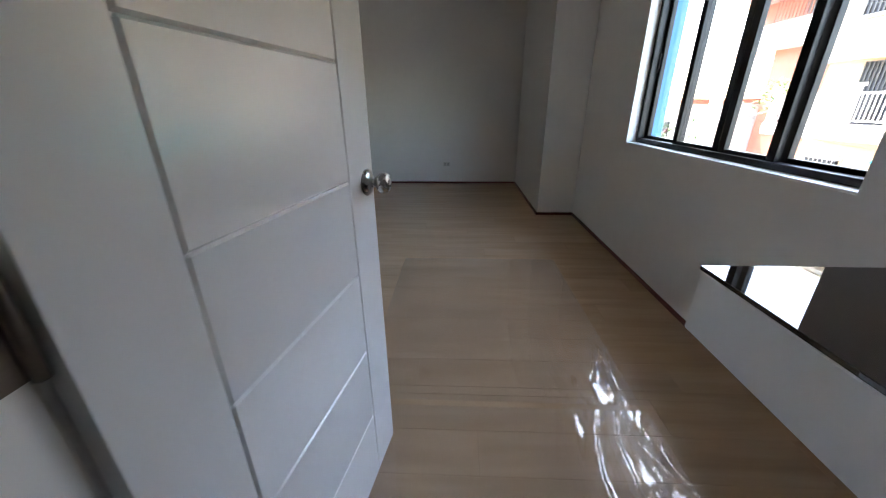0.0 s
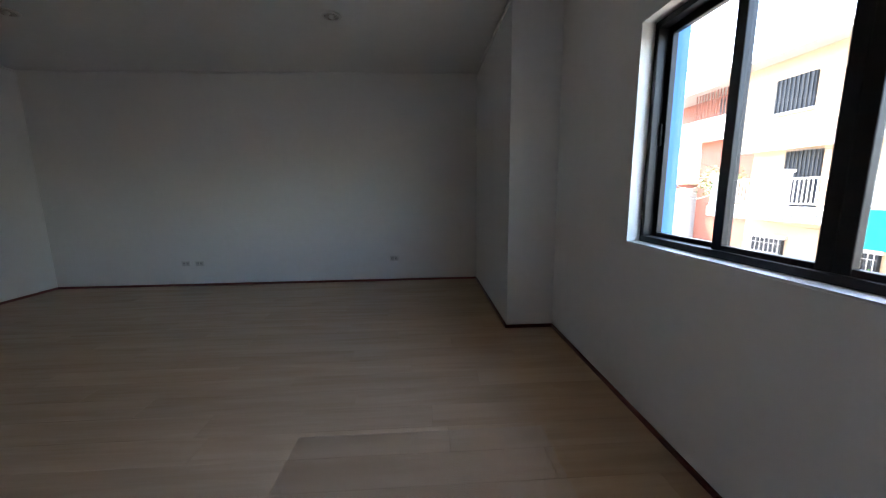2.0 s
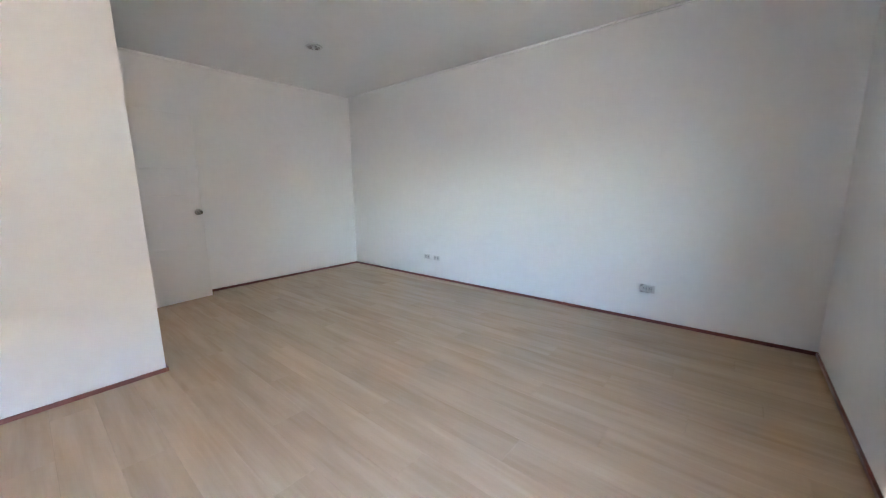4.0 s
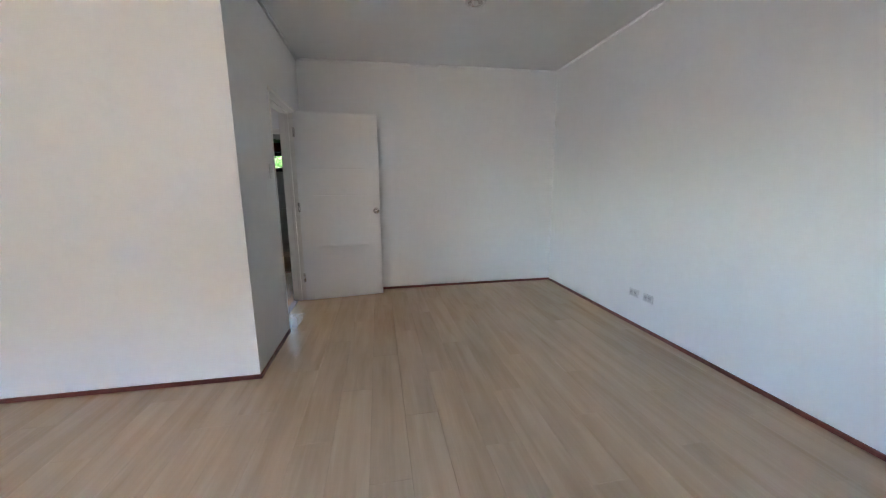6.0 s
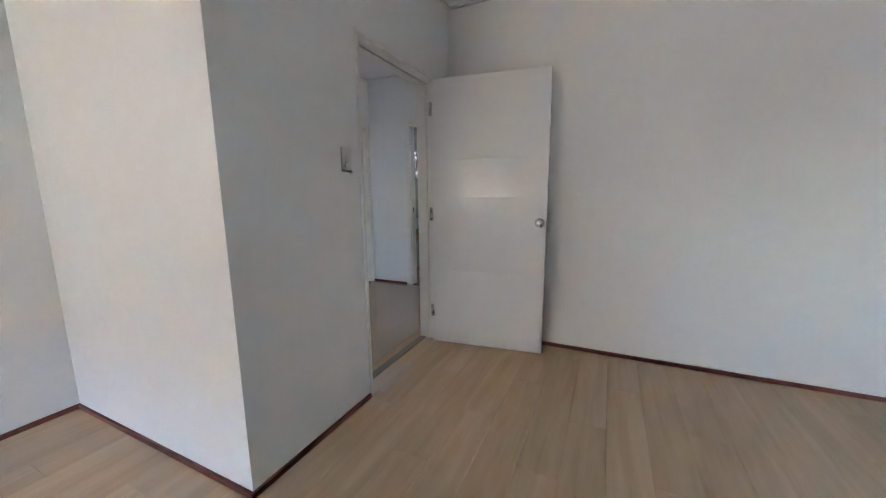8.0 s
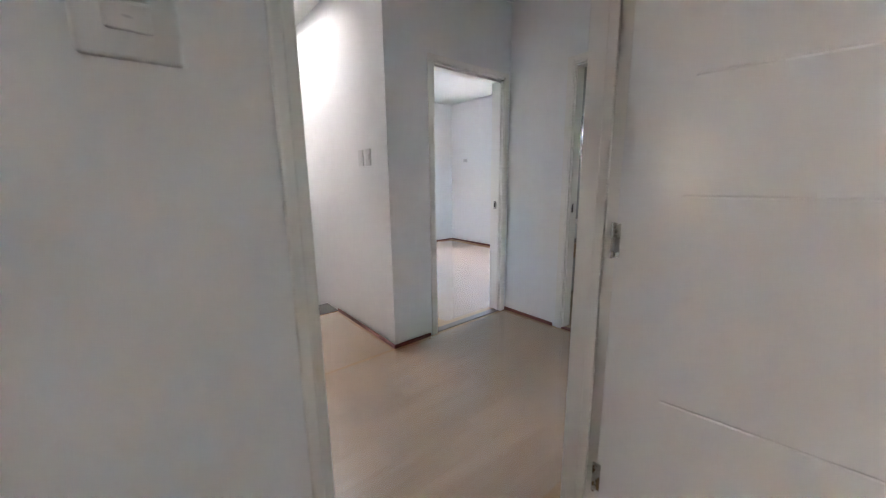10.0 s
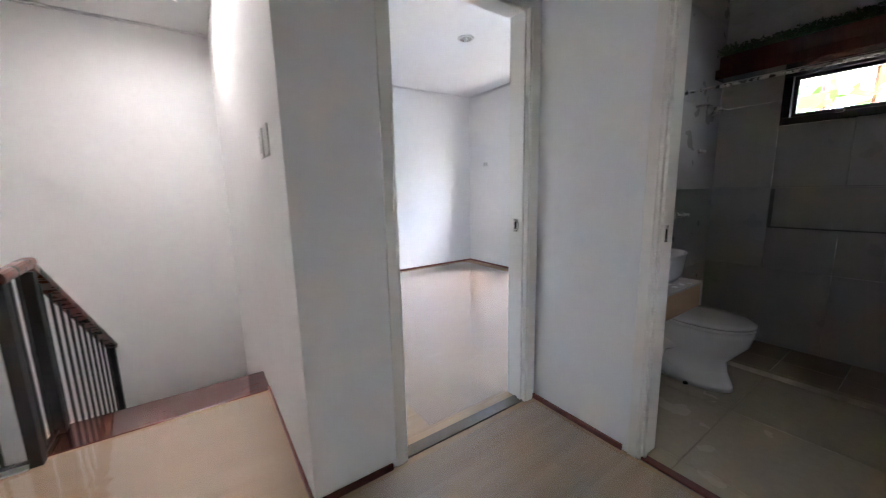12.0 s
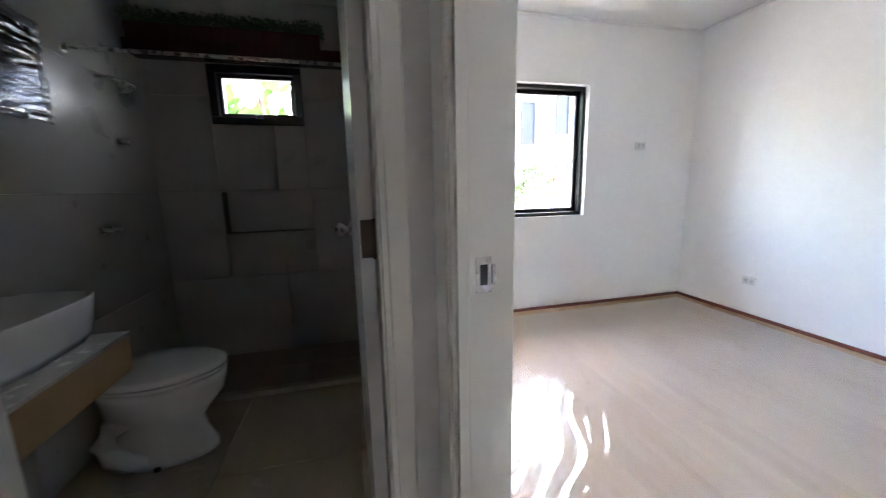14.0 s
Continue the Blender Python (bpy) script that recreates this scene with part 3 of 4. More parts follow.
window("window_1", 6.07, -4.707, -2.913, 0.935, 2.064, (-4.68, -4.222, -3.848, -3.405, -2.94), "wide four-panel black aluminium sliding window", 1, rail_h=0.034)
structure("window_sill", box(6.001, 6.073, -4.708, -2.912, 0.9265, 0.9345), mat("sill_paint", (0.8, 0.8, 0.79), 0.35, vary=0.02), "white painted inner window sill", "window sill")
# the grey pane is added to dim this room, not a known tint
window("window_2", -3.60, -7.128, -5.552, 0.932, 2.128, (-7.1, -6.34, -5.58), "black aluminium sliding window of a bedroom", -1, 0.09, DIMMING)
window("window_3", -3.455, -2.898, -1.392, 0.892, 2.048, (-2.87, -2.145, -1.42), "black aluminium framed bedroom window, brightly lit", -1, 0.08)


def awning_window():
    """Small top-hung bathroom window set in the tiled wall."""
    win = thing("window_4", (0, 0, 0), "small black awning window high in the bathroom wall", "window", kind="structure")
    y0, y1, z0, z1, a, c = -4.37, -3.80, 1.62, 1.993, -3.27, -3.20
    for bb in ((y0, y1, z0, z0 + 0.05), (y0, y1, z1 - 0.05, z1), (y0, y0 + 0.05, z0 + 0.05, z1 - 0.05), (y1 - 0.05, y1, z0 + 0.05, z1 - 0.05)):
        part("window_frame", box(a, c, *bb, 0.004), ALU, win)
    sash = part("sash", box(a + 0.01, a + 0.04, y0 + 0.05, y1 - 0.05, z0 + 0.05, z0 + 0.075, 0.003), ALU, win)
    part("sash_rail", box(a + 0.01, a + 0.04, y0 + 0.05, y1 - 0.05, z1 - 0.075, z1 - 0.05, 0.003), ALU, sash)
    part("sash_stile", box(a + 0.01, a + 0.04, y0 + 0.05, y0 + 0.075, z0 + 0.075, z1 - 0.075, 0.003), ALU, sash)
    part("sash_stile", box(a + 0.01, a + 0.04, y1 - 0.075, y1 - 0.05, z0 + 0.075, z1 - 0.075, 0.003), ALU, sash)
    pane = part("pane", box(a + 0.022, a + 0.027, y0 + 0.07, y1 - 0.07, z0 + 0.07, z1 - 0.07), GLASS, sash)
    pane.visible_shadow = False
    part("window_handle", box(c - 0.005, c + 0.02, -4.10, -4.06, z0 + 0.04, z0 + 0.06, 0.004), BLACK, win)


awning_window()

# skylight over the stairs; its unseen north half is added to brighten the landing
sky_light = thing("skylight", (0, 0, 0), "bright oblong skylight over the stairwell", "skylight", kind="structure")
for bb in ((0.20, 0.245, -7.24, -5.61), (0.855, 0.90, -7.24, -5.61), (0.245, 0.855, -7.24, -7.195), (0.245, 0.855, -5.655, -5.61)):
    part("shaft", box(*bb, 2.706, 3.06), CEIL, sky_light)
part("pane", box(0.2, 0.9, -7.24, -5.61, 3.062, 3.064), FROST, sky_light, "frosted white skylight pane")


# ---- fixtures ----
def outlet(x, y, z, face, w=0.115, h=0.072, holes=2, label="white duplex power outlet plate on the wall"):
    """face: the way the plate looks: 'x', '-x', 'y' or '-y'."""
    rz = {"-y": 0, "x": 90, "y": 180, "-x": -90}[face]
    o = thing("power_outlet", (x, y, z), label, "outlet", "power outlets", rz=rz)
    part("plate", box(-w / 2, w / 2, -0.008, 0, -h / 2, h / 2, 0.003), PLASTIC, o)
    for k in range(holes):
        cx = (k - (holes - 1) / 2) * w / (holes + 0.4)
        sck = part("socket", box(cx - 0.019, cx + 0.019, -0.0105, -0.007, -0.024, 0.024, 0.001), GREYPLASTIC, o)
        for dx in (-0.007, 0.007):
            # slot shade put on as thin near-black boxes
            part("slot", box(cx + dx - 0.0015, cx + dx + 0.0015, -0.0108, -0.010, -0.002, 0.012), HOLEBLACK, sck)
    return o


def light_switch(x, y, z, face, gangs=3):
    rz = {"-y": 0, "x": 90, "y": 180, "-x": -90}[face]
    o = thing("light_switch", (x, y, z), "white rocker light switch plate on the wall", "switch", "light switches", rz=rz)
    part("plate", box(-0.037, 0.037, -0.009, 0, -0.06, 0.06, 0.003), PLASTIC, o)
    for k in range(gangs):
        cz = (k - (gangs - 1) / 2) * 0.026
        r = part("rocker", box(-0.016, 0.016, -0.0125, -0.008, cz - 0.0115, cz + 0.0115, 0.0015), PLASTIC, o)
        part("mark", box(-0.003, 0.003, -0.0129, -0.012, cz - 0.001, cz + 0.001), GREYPLASTIC, r)


outlet(4.444, 0.0, 0.315, "-y")
outlet(1.675, 0.0, 0.305, "-y")
outlet(1.85, 0.0, 0.302, "-y")
light_switch(1.335, -3.14, 1.425, "y")
light_switch(0.04, -5.25, 1.425, "x")
light_switch(0.04, -5.13, 1.425, "x", 2)
outlet(-3.58, -7.95, 1.62, "x", label="white power outlet plate high on the wall")
outlet(-3.41, -0.80, 1.53, "x", label="white power outlet plate high on the wall")
outlet(-2.72, -0.19, 0.315, "-y")


def downlight(x, y):
    d = thing("downlight", (x, y, 2.71), "round recessed downlight with a chrome reflector ring", "downlight", "ceiling downlights")
    part("trim_ring", lathe([(0.058, 0.0), (0.082, 0.0), (0.084, -0.006), (0.076, -0.012), (0.060, -0.010), (0.056, 0.0)], 28), PLASTIC, d, "white trim ring", True)
    part("reflector", lathe([(0.0, -0.002), (0.03, -0.003), (0.045, -0.006), (0.06, -0.011)], 24), STEEL, d, "chrome reflector", True)
    part("bulb", lathe([(0.0, -0.028), (0.012, -0.026), (0.02, -0.018), (0.022, -0.008), (0.022, -0.003)], 16), PLASTIC, d, "unlit white bulb", True)


for p in ((4.11, -1.49), (1.50, -1.48), (-2.09, -6.56), (1.15, -6.95)):
    downlight(*p)

# ---- built-in counter by the window ----
counter = thing("counter", (0, 0, 0), "white floating built-in counter with a polished black granite top", "counter")
part("apron", box(5.247, 6.0, -5.706, -5.137, 0.672, 0.838, 0.004), WALL, counter, "thick white painted apron")
part("counter_top", box(5.245, 6.0, -5.706, -5.135, 0.839, 0.85, 0.0015), GRANITE, counter, "mirror-polished black granite slab")

# ---- stair railing and stairs ----
rail = thing("stair_railing", (0, 0, 0), "black steel stair railing with a red-brown wooden handrail", "railing")


def post(x, y, z0, z1, h=0.02, name="newel_post"):
    p = part(name, box(x - h, x + h, y - h, y + h, z0, z1, 0.003), BLACK, rail)
    return p


post(1.035, -5.86, 0.0, 0.87, 0.024)
post(1.015, -6.12, -0.02, 0.87, 0.024)
post(0.99, -7.3, -0.9, 0.03, 0.022)
for i in range(9):
    x = 1.035 + 0.105 * (i + 1)
    if x < 1.98:
        part("baluster", box(x - 0.006, x + 0.006, -5.866, -5.854, 0.03, 0.865), BLACK, rail)
for i in range(1, 3):
    y = -5.86 - 0.087 * i
    part("baluster", box(1.02, 1.032, y - 0.006, y + 0.006, 0.03, 0.865), BLACK, rail)
n = 11
for i in range(1, n):
    f = i / n
    y, x = -6.12 - 1.18 * f, 1.015 - 0.025 * f
    zt = 0.865 - 0.84 * f
    part("baluster", box(x - 0.006, x + 0.006, y - 0.006, y + 0.006, zt - 0.80, zt), BLACK, rail)
part("bottom_rail", box(1.035, 2.0, -5.868, -5.852, 0.018, 0.034, 0.002), BLACK, rail)
part("bottom_rail", box(1.018, 1.034, -6.12, -5.86, 0.018, 0.034, 0.002), BLACK, rail)
part("bottom_rail", tube([(1.015, -6.12, 0.04), (0.99, -7.3, -0.80)], 0.010, 6), BLACK, rail)


def handrail(a, b2):
    a, b2 = Vector(a), Vector(b2)
    d = (b2 - a).normalized()
    side = Vector((-d.y, d.x, 0)).normalized()
    up = side.cross(d) * -1
    if up.z < 0:
        up = -up
    prof = [(-0.03, -0.02), (0.03, -0.02), (0.034, 0.0), (0.03, 0.018), (0.018, 0.026), (-0.018, 0.026), (-0.03, 0.018), (-0.034, 0.0)]
    return loft([[p + side * u + up * v for u, v in prof] for p in (a, b2)])


part("handrail", handrail((2.0, -5.86, 0.885), (1.005, -5.86, 0.885)), RAILWOOD, rail, "polished red-brown wooden handrail")
part("handrail", handrail((1.03, -5.83, 0.889), (1.012, -6.14, 0.912)), RAILWOOD, rail, "polished red-brown wooden handrail")
part("handrail", handrail((1.013, -6.11, 0.905), (0.988, -7.34, 0.03)), RAILWOOD, rail, "polished red-brown wooden handrail")

stairs = thing("staircase", (0, 0, 0), "descending stairs with glossy red-brown wooden treads", "stairs", kind="structure")
part("landing_nosing", box(0.04, 1.06, -6.19, -5.9, -0.04, 0.004, 0.006), TREAD, stairs, "glossy red-brown top tread")
for i in range(1, 6):
    y = -6.19 - 0.26 * (i - 1)
    part("riser", box(0.04, 0.97, y - 0.012, y + 0.0, -0.175 * i, -0.175 * (i - 1) - 0.035), WALL, stairs)
    part("tread", box(0.04, 0.98, y - 0.28, y + 0.015, -0.175 * i - 0.035, -0.175 * i, 0.006), TREAD, stairs)
part("stringer", loft([[(x, -6.05, -0.03), (x, -6.05, -0.22), (x, -7.5, -1.2), (x, -7.5, -1.0)] for x in (0.975, 1.0)]), WALL, stairs)
structure("stair_landing", box(0.04, 2.0, -7.8, -7.45, -1.2, -1.06), TREAD, "red-brown wooden stair landing", "stairs")
structure("floor_edge_trim", box(1.06, 2.0, -5.915, -5.83, -0.2, 0.008, 0.004), WALL, "white painted slab edge under the railing", "trim")

# ---- thresholds ----
structure("threshold", box(0.27, 1.185, -3.308, -3.25, 0.0, 0.008, 0.003), STRIPMETAL, "bronze metal threshold strip", "threshold")
structure("threshold", box(-1.137, -0.373, -4.938, -4.868, 0.0, 0.008, 0.003), STRIPMETAL, "bronze metal threshold strip", "threshold")
structure("threshold", box(-1.262, -1.222, -4.26, -3.44, 0.0, 0.012, 0.003), BASE, "dark mahogany threshold strip", "threshold")
structure("threshold", box(-1.08, -0.3, -3.32, -3.26, 0.0, 0.008, 0.003), STRIPMETAL, "bronze metal threshold strip", "threshold")

# ---- bathroom ----
bath_door = thing("door", (-1.352, -3.464, 0.01), "plain grey-white bathroom door standing open into the room", "door", rz=181.5)
part("leaf", leaf_mesh(0.78, 2.07, 0.036, 0.145, (0.51, 1.07, 1.635), deep=0.002), DOOR, bath_door)
knob(bath_door, 0.72, 1.0, 0.036, 1)
knob(bath_door, 0.72, 1.0, 0.0, -1)
for z in (0.2, 1.052, 1.88):
    hinge = part("hinge", box(-0.0025, 0.0, 0.002, 0.032, z - 0.047, z + 0.047, 0.0008), STRIPMETAL, bath_door, "bronze hinge leaf let into the door edge")
    part("pin", tube([(-0.006, 0.0, z - 0.05), (-0.006, 0.0, z + 0.05)], 0.005), STRIPMETAL, hinge)


def toilet():
    t = thing("toilet", (-2.20, -4.72, 0.0), "white ceramic two-piece toilet with a closed lid", "toilet")

    def ring(cy, rx, ry, z, n=28, back=None):
        pts = []
        for k in range(n):
            a = 2 * math.pi * k / n
            y = cy + ry * math.sin(a)
            if back is not None:
                y = max(y, back)
            pts.append((rx * math.cos(a), y, z))
        return pts
    base = [ring(0.30, 0.115, 0.225, 0.0), ring(0.30, 0.113, 0.222, 0.03), ring(0.29, 0.095, 0.20, 0.10), ring(0.29, 0.09, 0.19, 0.17), ring(0.31, 0.12, 0.21, 0.22), ring(0.34, 0.165, 0.235, 0.29), ring(0.345, 0.182, 0.245, 0.35), ring(0.345, 0.185, 0.248, 0.385)]
    part("bowl", loft(base), CERAMIC, t, smooth=True)
    part("trapway", tube([(0.05, 0.34, 0.24), (0.075, 0.25, 0.25), (0.085, 0.17, 0.21), (0.085, 0.13, 0.14), (0.083, 0.15, 0.07), (0.08, 0.22, 0.04), (0.06, 0.30, 0.035)], 0.046, 14), CERAMIC, t, smooth=True)
    part("seat", loft([ring(0.335, 0.183, 0.255, 0.388, back=0.12), ring(0.335, 0.188, 0.262, 0.395, back=0.12), ring(0.335, 0.186, 0.26, 0.405, back=0.12)]), CERAMIC, t, "white plastic seat", smooth=False)
    part("lid", loft([ring(0.335, 0.182, 0.256, 0.408, back=0.12), ring(0.335, 0.19, 0.264, 0.414, back=0.12), ring(0.335, 0.188, 0.262, 0.426, back=0.12), ring(0.335, 0.165, 0.235, 0.436, back=0.13), ring(0.335, 0.08, 0.12, 0.441, back=0.2)]), CERAMIC, t, "closed white plastic lid", smooth=True)
    part("bolt_cap", lathe([(0.014, 0.0), (0.014, 0.01), (0.0, 0.016)], 12, Matrix.Translation((0.118, 0.32, 0.0))), BLACK, t, "dark floor bolt")
    return t


toilet()

vanity = thing("vanity", (0, 0, 0), "floating wooden bathroom vanity with a stone top", "vanity")
part("vanity_body", box(-1.88, -1.36, -4.725, -4.30, 0.57, 0.695, 0.004), VANITYWOOD, vanity)
part("vanity_top", box(-1.885, -1.352, -4.725, -4.295, 0.695, 0.71, 0.003), STONE, vanity, "thin grey stone slab")
part("drain_pipe", tube([(-1.62, -4.50, 0.55), (-1.62, -4.50, 0.40), (-1.62, -4.53, 0.36), (-1.62, -4.58, 0.36), (-1.62, -4.60, 0.40), (-1.62, -4.735, 0.42)], 0.02, 10), STEEL, vanity, "chrome drain trap", True)

basin = thing("wash_basin", (-1.70, -4.52, 0.71), "white ceramic vessel basin on the vanity", "basin")


def basin_ring(rx, ry, z, e=0.62, n=40):
    out = []
    for k in range(n):
        a = 2 * math.pi * k / n
        c, s = math.cos(a), math.sin(a)
        out.append((1.16 * rx * math.copysign(abs(c) ** e, c), ry * math.copysign(abs(s) ** e, s), z))
    return out


part("bowl", loft([basin_ring(0.175, 0.14, 0.0), basin_ring(0.195, 0.155, 0.03), basin_ring(0.21, 0.168, 0.142), basin_ring(0.208, 0.166, 0.148), basin_ring(0.198, 0.156, 0.144), basin_ring(0.18, 0.14, 0.05), basin_ring(0.11, 0.08, 0.025)]), CERAMIC, basin, smooth=True)
part("drain", lathe([(0.0, 0.028), (0.022, 0.03), (0.024, 0.026)], 16), STEEL, basin)
tap = thing("basin_tap", (-1.62, -4.74, 1.0), "chrome wall-mounted tap above the basin", "tap")
part("spout", tube([(0, 0, 0), (0, 0.10, 0.01), (0, 0.15, 0.0), (0, 0.165, -0.02)], 0.011, 10), STEEL, tap, smooth=True)
part("flange", lathe([(0.0, 0.012), (0.028, 0.01), (0.03, 0.0)], 18, pose(0, 0, 0, -90, 0, 0)), STEEL, tap)

mirror = thing("bathroom_mirror", (-1.92, -4.72, 1.64), "frameless wall mirror still wrapped in crinkled film", "mirror")
part("mirror_glass", box(-0.44, 0.5, 0.0, 0.012, -0.14, 0.20, 0.002), MIRROR, mirror)
bm = bmesh.new()
grid = 60
vs = []
for j in range(grid + 1):
    for i in range(grid + 1):
        u, w = i / grid, j / grid
        p = Vector((-0.46 + 0.98 * u, 0.0, -0.17 - 0.03 * noise.noise(Vector((u * 6, 0.0, 7.0))) + (0.40 + 0.03 * noise.noise(Vector((u * 6, 5.0, 7.0)))) * w))
        p.y = 0.018 + 0.016 * abs(noise.noise(Vector((u * 5 + w * 5, w * 15, 0.3)))) + 0.01 * noise.noise(Vector((u * 3, w * 4, 2.0)))
        vs.append(bm.verts.new(p))
for j in range(grid):
    for i in range(grid):
        k = j * (grid + 1) + i
        bm.faces.new((vs[k], vs[k + 1], vs[k + grid + 2], vs[k + grid + 1]))
part("wrapping_film", bm, WRAP, mirror, "crinkled plastic film, tinted dark to mute the reflection", True)


shelf = thing("curtain_shelf", (0, 0, 0), "dark glossy wooden shelf plank above the shower window", "shelf")
part("plank", box(-3.198, -3.045, -4.73, -3.43, 1.996, 2.058, 0.002), DARKWOOD, shelf)
part("front_edge", box(-3.045, -3.03, -4.73, -3.43, 1.994, 2.06, 0.003), DARKWOOD, shelf)
planter = thing("planter_box", (0, 0, 0), "dark wooden planter box with trimmed artificial greenery", "planter")
part("box", box(-3.18, -3.036, -4.71, -3.65, 2.06, 2.15, 0.004), DARKWOOD, planter)
random.seed(4)
bm = bmesh.new()
for k in range(3400):
    y = random.uniform(-4.72, -3.635)
    top = 2.205 + 0.018 * noise.noise(Vector((y * 7, 1.3, 0.0))) + 0.012 * noise.noise(Vector((y * 23, 4.3, 0.0)))
    c = Vector((random.uniform(-3.19, -3.02), y, 2.14 + (top - 2.14) * random.random() ** 0.6))
    d = Vector((random.uniform(-1, 1), random.uniform(-1, 1), random.uniform(0.0, 1))).normalized() * random.uniform(0.014, 0.03)
    w = d.cross(Vector((random.uniform(-1, 1), random.uniform(-1, 1), 0.3))).normalized() * 0.006
    a, b3, c3, d3 = bm.verts.new(c), bm.verts.new(c + d * 0.5 + w), bm.verts.new(c + d), bm.verts.new(c + d * 0.5 - w)
    bm.faces.new((a, b3, c3, d3))
part("greenery", bm, HEDGE, planter, "dark green artificial boxwood")
rod = thing("shower_rod", (0, 0, 0), "thin chrome shower curtain rod", "curtain rod")
part("rod", tube([(-2.57, -4.735, 1.842), (-2.57, -3.425, 1.835)], 0.0095, 10), STEEL, rod, smooth=True)
for y, s in ((-4.738, 1), (-3.422, -1)):
    part("flange", lathe([(0.0, 0.012), (0.022, 0.01), (0.026, 0.0)], 18, Matrix.Translation((-2.57, y, 1.84)) @ pose(0, 0, 0, -90 * s, 0, 0)), STEEL, rod)
shower = thing("shower", (-2.76, -4.735, 1.745), "chrome shower head on a short wall arm", "shower")
part("arm", tube([(0, 0, 0.03), (0, 0.07, 0.03), (0, 0.11, 0.0)], 0.009, 10), STEEL, shower, smooth=True)
part("head", lathe([(0.0, 0.02), (0.015, 0.018), (0.036, -0.012), (0.038, -0.02), (0.0, -0.02)], 20, Matrix.Translation((0, 0.125, -0.015)) @ pose(0, 0, 0, 30, 0, 0)), STEEL, shower, smooth=True)
for x, z in ((-2.87, 1.462), (-2.60, 1.0), (-2.675, 1.0)):
    v = thing("shower_valve", (x, -4.735, z), "small chrome tap stub on the tiled shower wall", "tap", "shower taps")
    part("stub", lathe([(0.0, 0.05), (0.012, 0.048), (0.012, 0.012), (0.022, 0.008), (0.024, 0.0)], 16, pose(0, 0, 0, -90, 0, 0)), STEEL, v, smooth=True)

# ---- plastic protection film on the floors ----
def film(x0, x1, y0, y1, seed, lean, amp=0.009, step=0.02, zone=None, sheet=FILM):
    """Clear sheet on the floor with creases; lean: their direction in degrees; zone: the box in which it is most crumpled."""
    nx, ny = int((x1 - x0) / step), int((y1 - y0) / step)
    bm = bmesh.new()
    grid_v = []
    ca, sa = math.cos(radians(lean)), math.sin(radians(lean))
    for j in range(ny + 1):
        row = []
        for i in range(nx + 1):
            x, y = x0 + (x1 - x0) * i / nx, y0 + (y1 - y0) * j / ny
            u, w = x * ca + y * sa, -x * sa + y * ca
            bend = 0.10 * noise.noise(Vector((u * 2.2, w * 1.5, seed)))
            wave = noise.noise(Vector((u * 1.6, (w + bend) * 11, seed)))
            ridge = max(0.0, 1 - abs(wave) * 6.0)
            fine = 0.25 * max(0.0, 1 - 5.0 * abs(noise.noise(Vector((u * 4, (w + bend) * 30, seed + 3.0)))))
            mask = max(0.0, noise.noise(Vector((x * 1.7, y * 1.7, seed + 7.0))) + 0.12)
            if zone:
                dx = max(zone[0] - x, x - zone[1], 0.0) / 0.12
                dy = max(zone[2] - y, y - zone[3], 0.0) / 0.25
                mask = mask * 0.12 + 0.55 * math.exp(-dx * dx - dy * dy)
            row.append(bm.verts.new((x, y, 0.003 + amp * (ridge + fine) * mask + 0.0012 * noise.noise(Vector((x * 5, y * 5, seed))) + 0.0012)))
        grid_v.append(row)
    for j in range(ny):
        for i in range(nx):
            bm.faces.new((grid_v[j][i], grid_v[j][i + 1], grid_v[j + 1][i + 1], grid_v[j + 1][i]))
    ob = part("plastic_sheet", bm, sheet, None, smooth=True)
    ob.visible_shadow = False
    return tagged(ob, "creased clear protective plastic film on the floor", "plastic sheet", "protective films")


film(4.20, 5.45, -4.75, -3.18, 1.0, 88, 0.008, 0.016, (5.2, 5.42, -4.75, -4.45))
film(4.30, 5.46, -5.66, -4.78, 2.0, 84, 0.010, 0.012, (5.18, 5.46, -5.6, -4.78))
film(-3.4, -0.58, -8.3, -5.0, 3.0, 40, sheet=THINFILM)
film(-3.3, -0.15, -3.2, -0.3, 5.0, 142, 0.012, 0.014, (-2.3, -1.35, -2.85, -2.2), sheet=MILKY)
film(-1.19, 1.85, -4.83, -3.37, 9.0, 20, 0.003, sheet=THINFILM)
film(0.06, 1.9, -5.87, -4.85, 13.0, 15, 0.003, sheet=THINFILM)
film(0.75, 1.15, -3.245, -3.08, 11.0, 10, 0.014, 0.010, (0.75, 1.15, -3.24, -3.1))

# hinge leaves left on the jamb of the second bedroom's doorway
for z in (0.27, 1.07, 1.87):
    hg = thing("door_hinge", (-0.374, -4.955, z), "small dark steel hinge leaf on the door jamb", "hinge", "jamb hinges")
    part("hinge_leaf", box(-0.002, 0.0, -0.02, 0.02, -0.05, 0.05), STEEL, hg)
    part("pin", tube([(-0.004, -0.024, -0.05), (-0.004, -0.024, 0.05)], 0.006), BLACK, hg)


# ---- outside: the street seen through the windows ----
structure("blue_fin", box(6.182, 6.26, -2.915, -2.78, 0.3, 2.6), BLUE, "blue painted outer wall fin beside the window", "wall")

house = thing("house", (0, 0, -3.2), "peach two-storey house across the street in full sun", "house")


def h(name, b, material, parent=None, label=""):
    return part(name, box(b[0], b[1], b[2], b[3], b[4] + 3.2, b[5] + 3.2), material, parent or house, label)


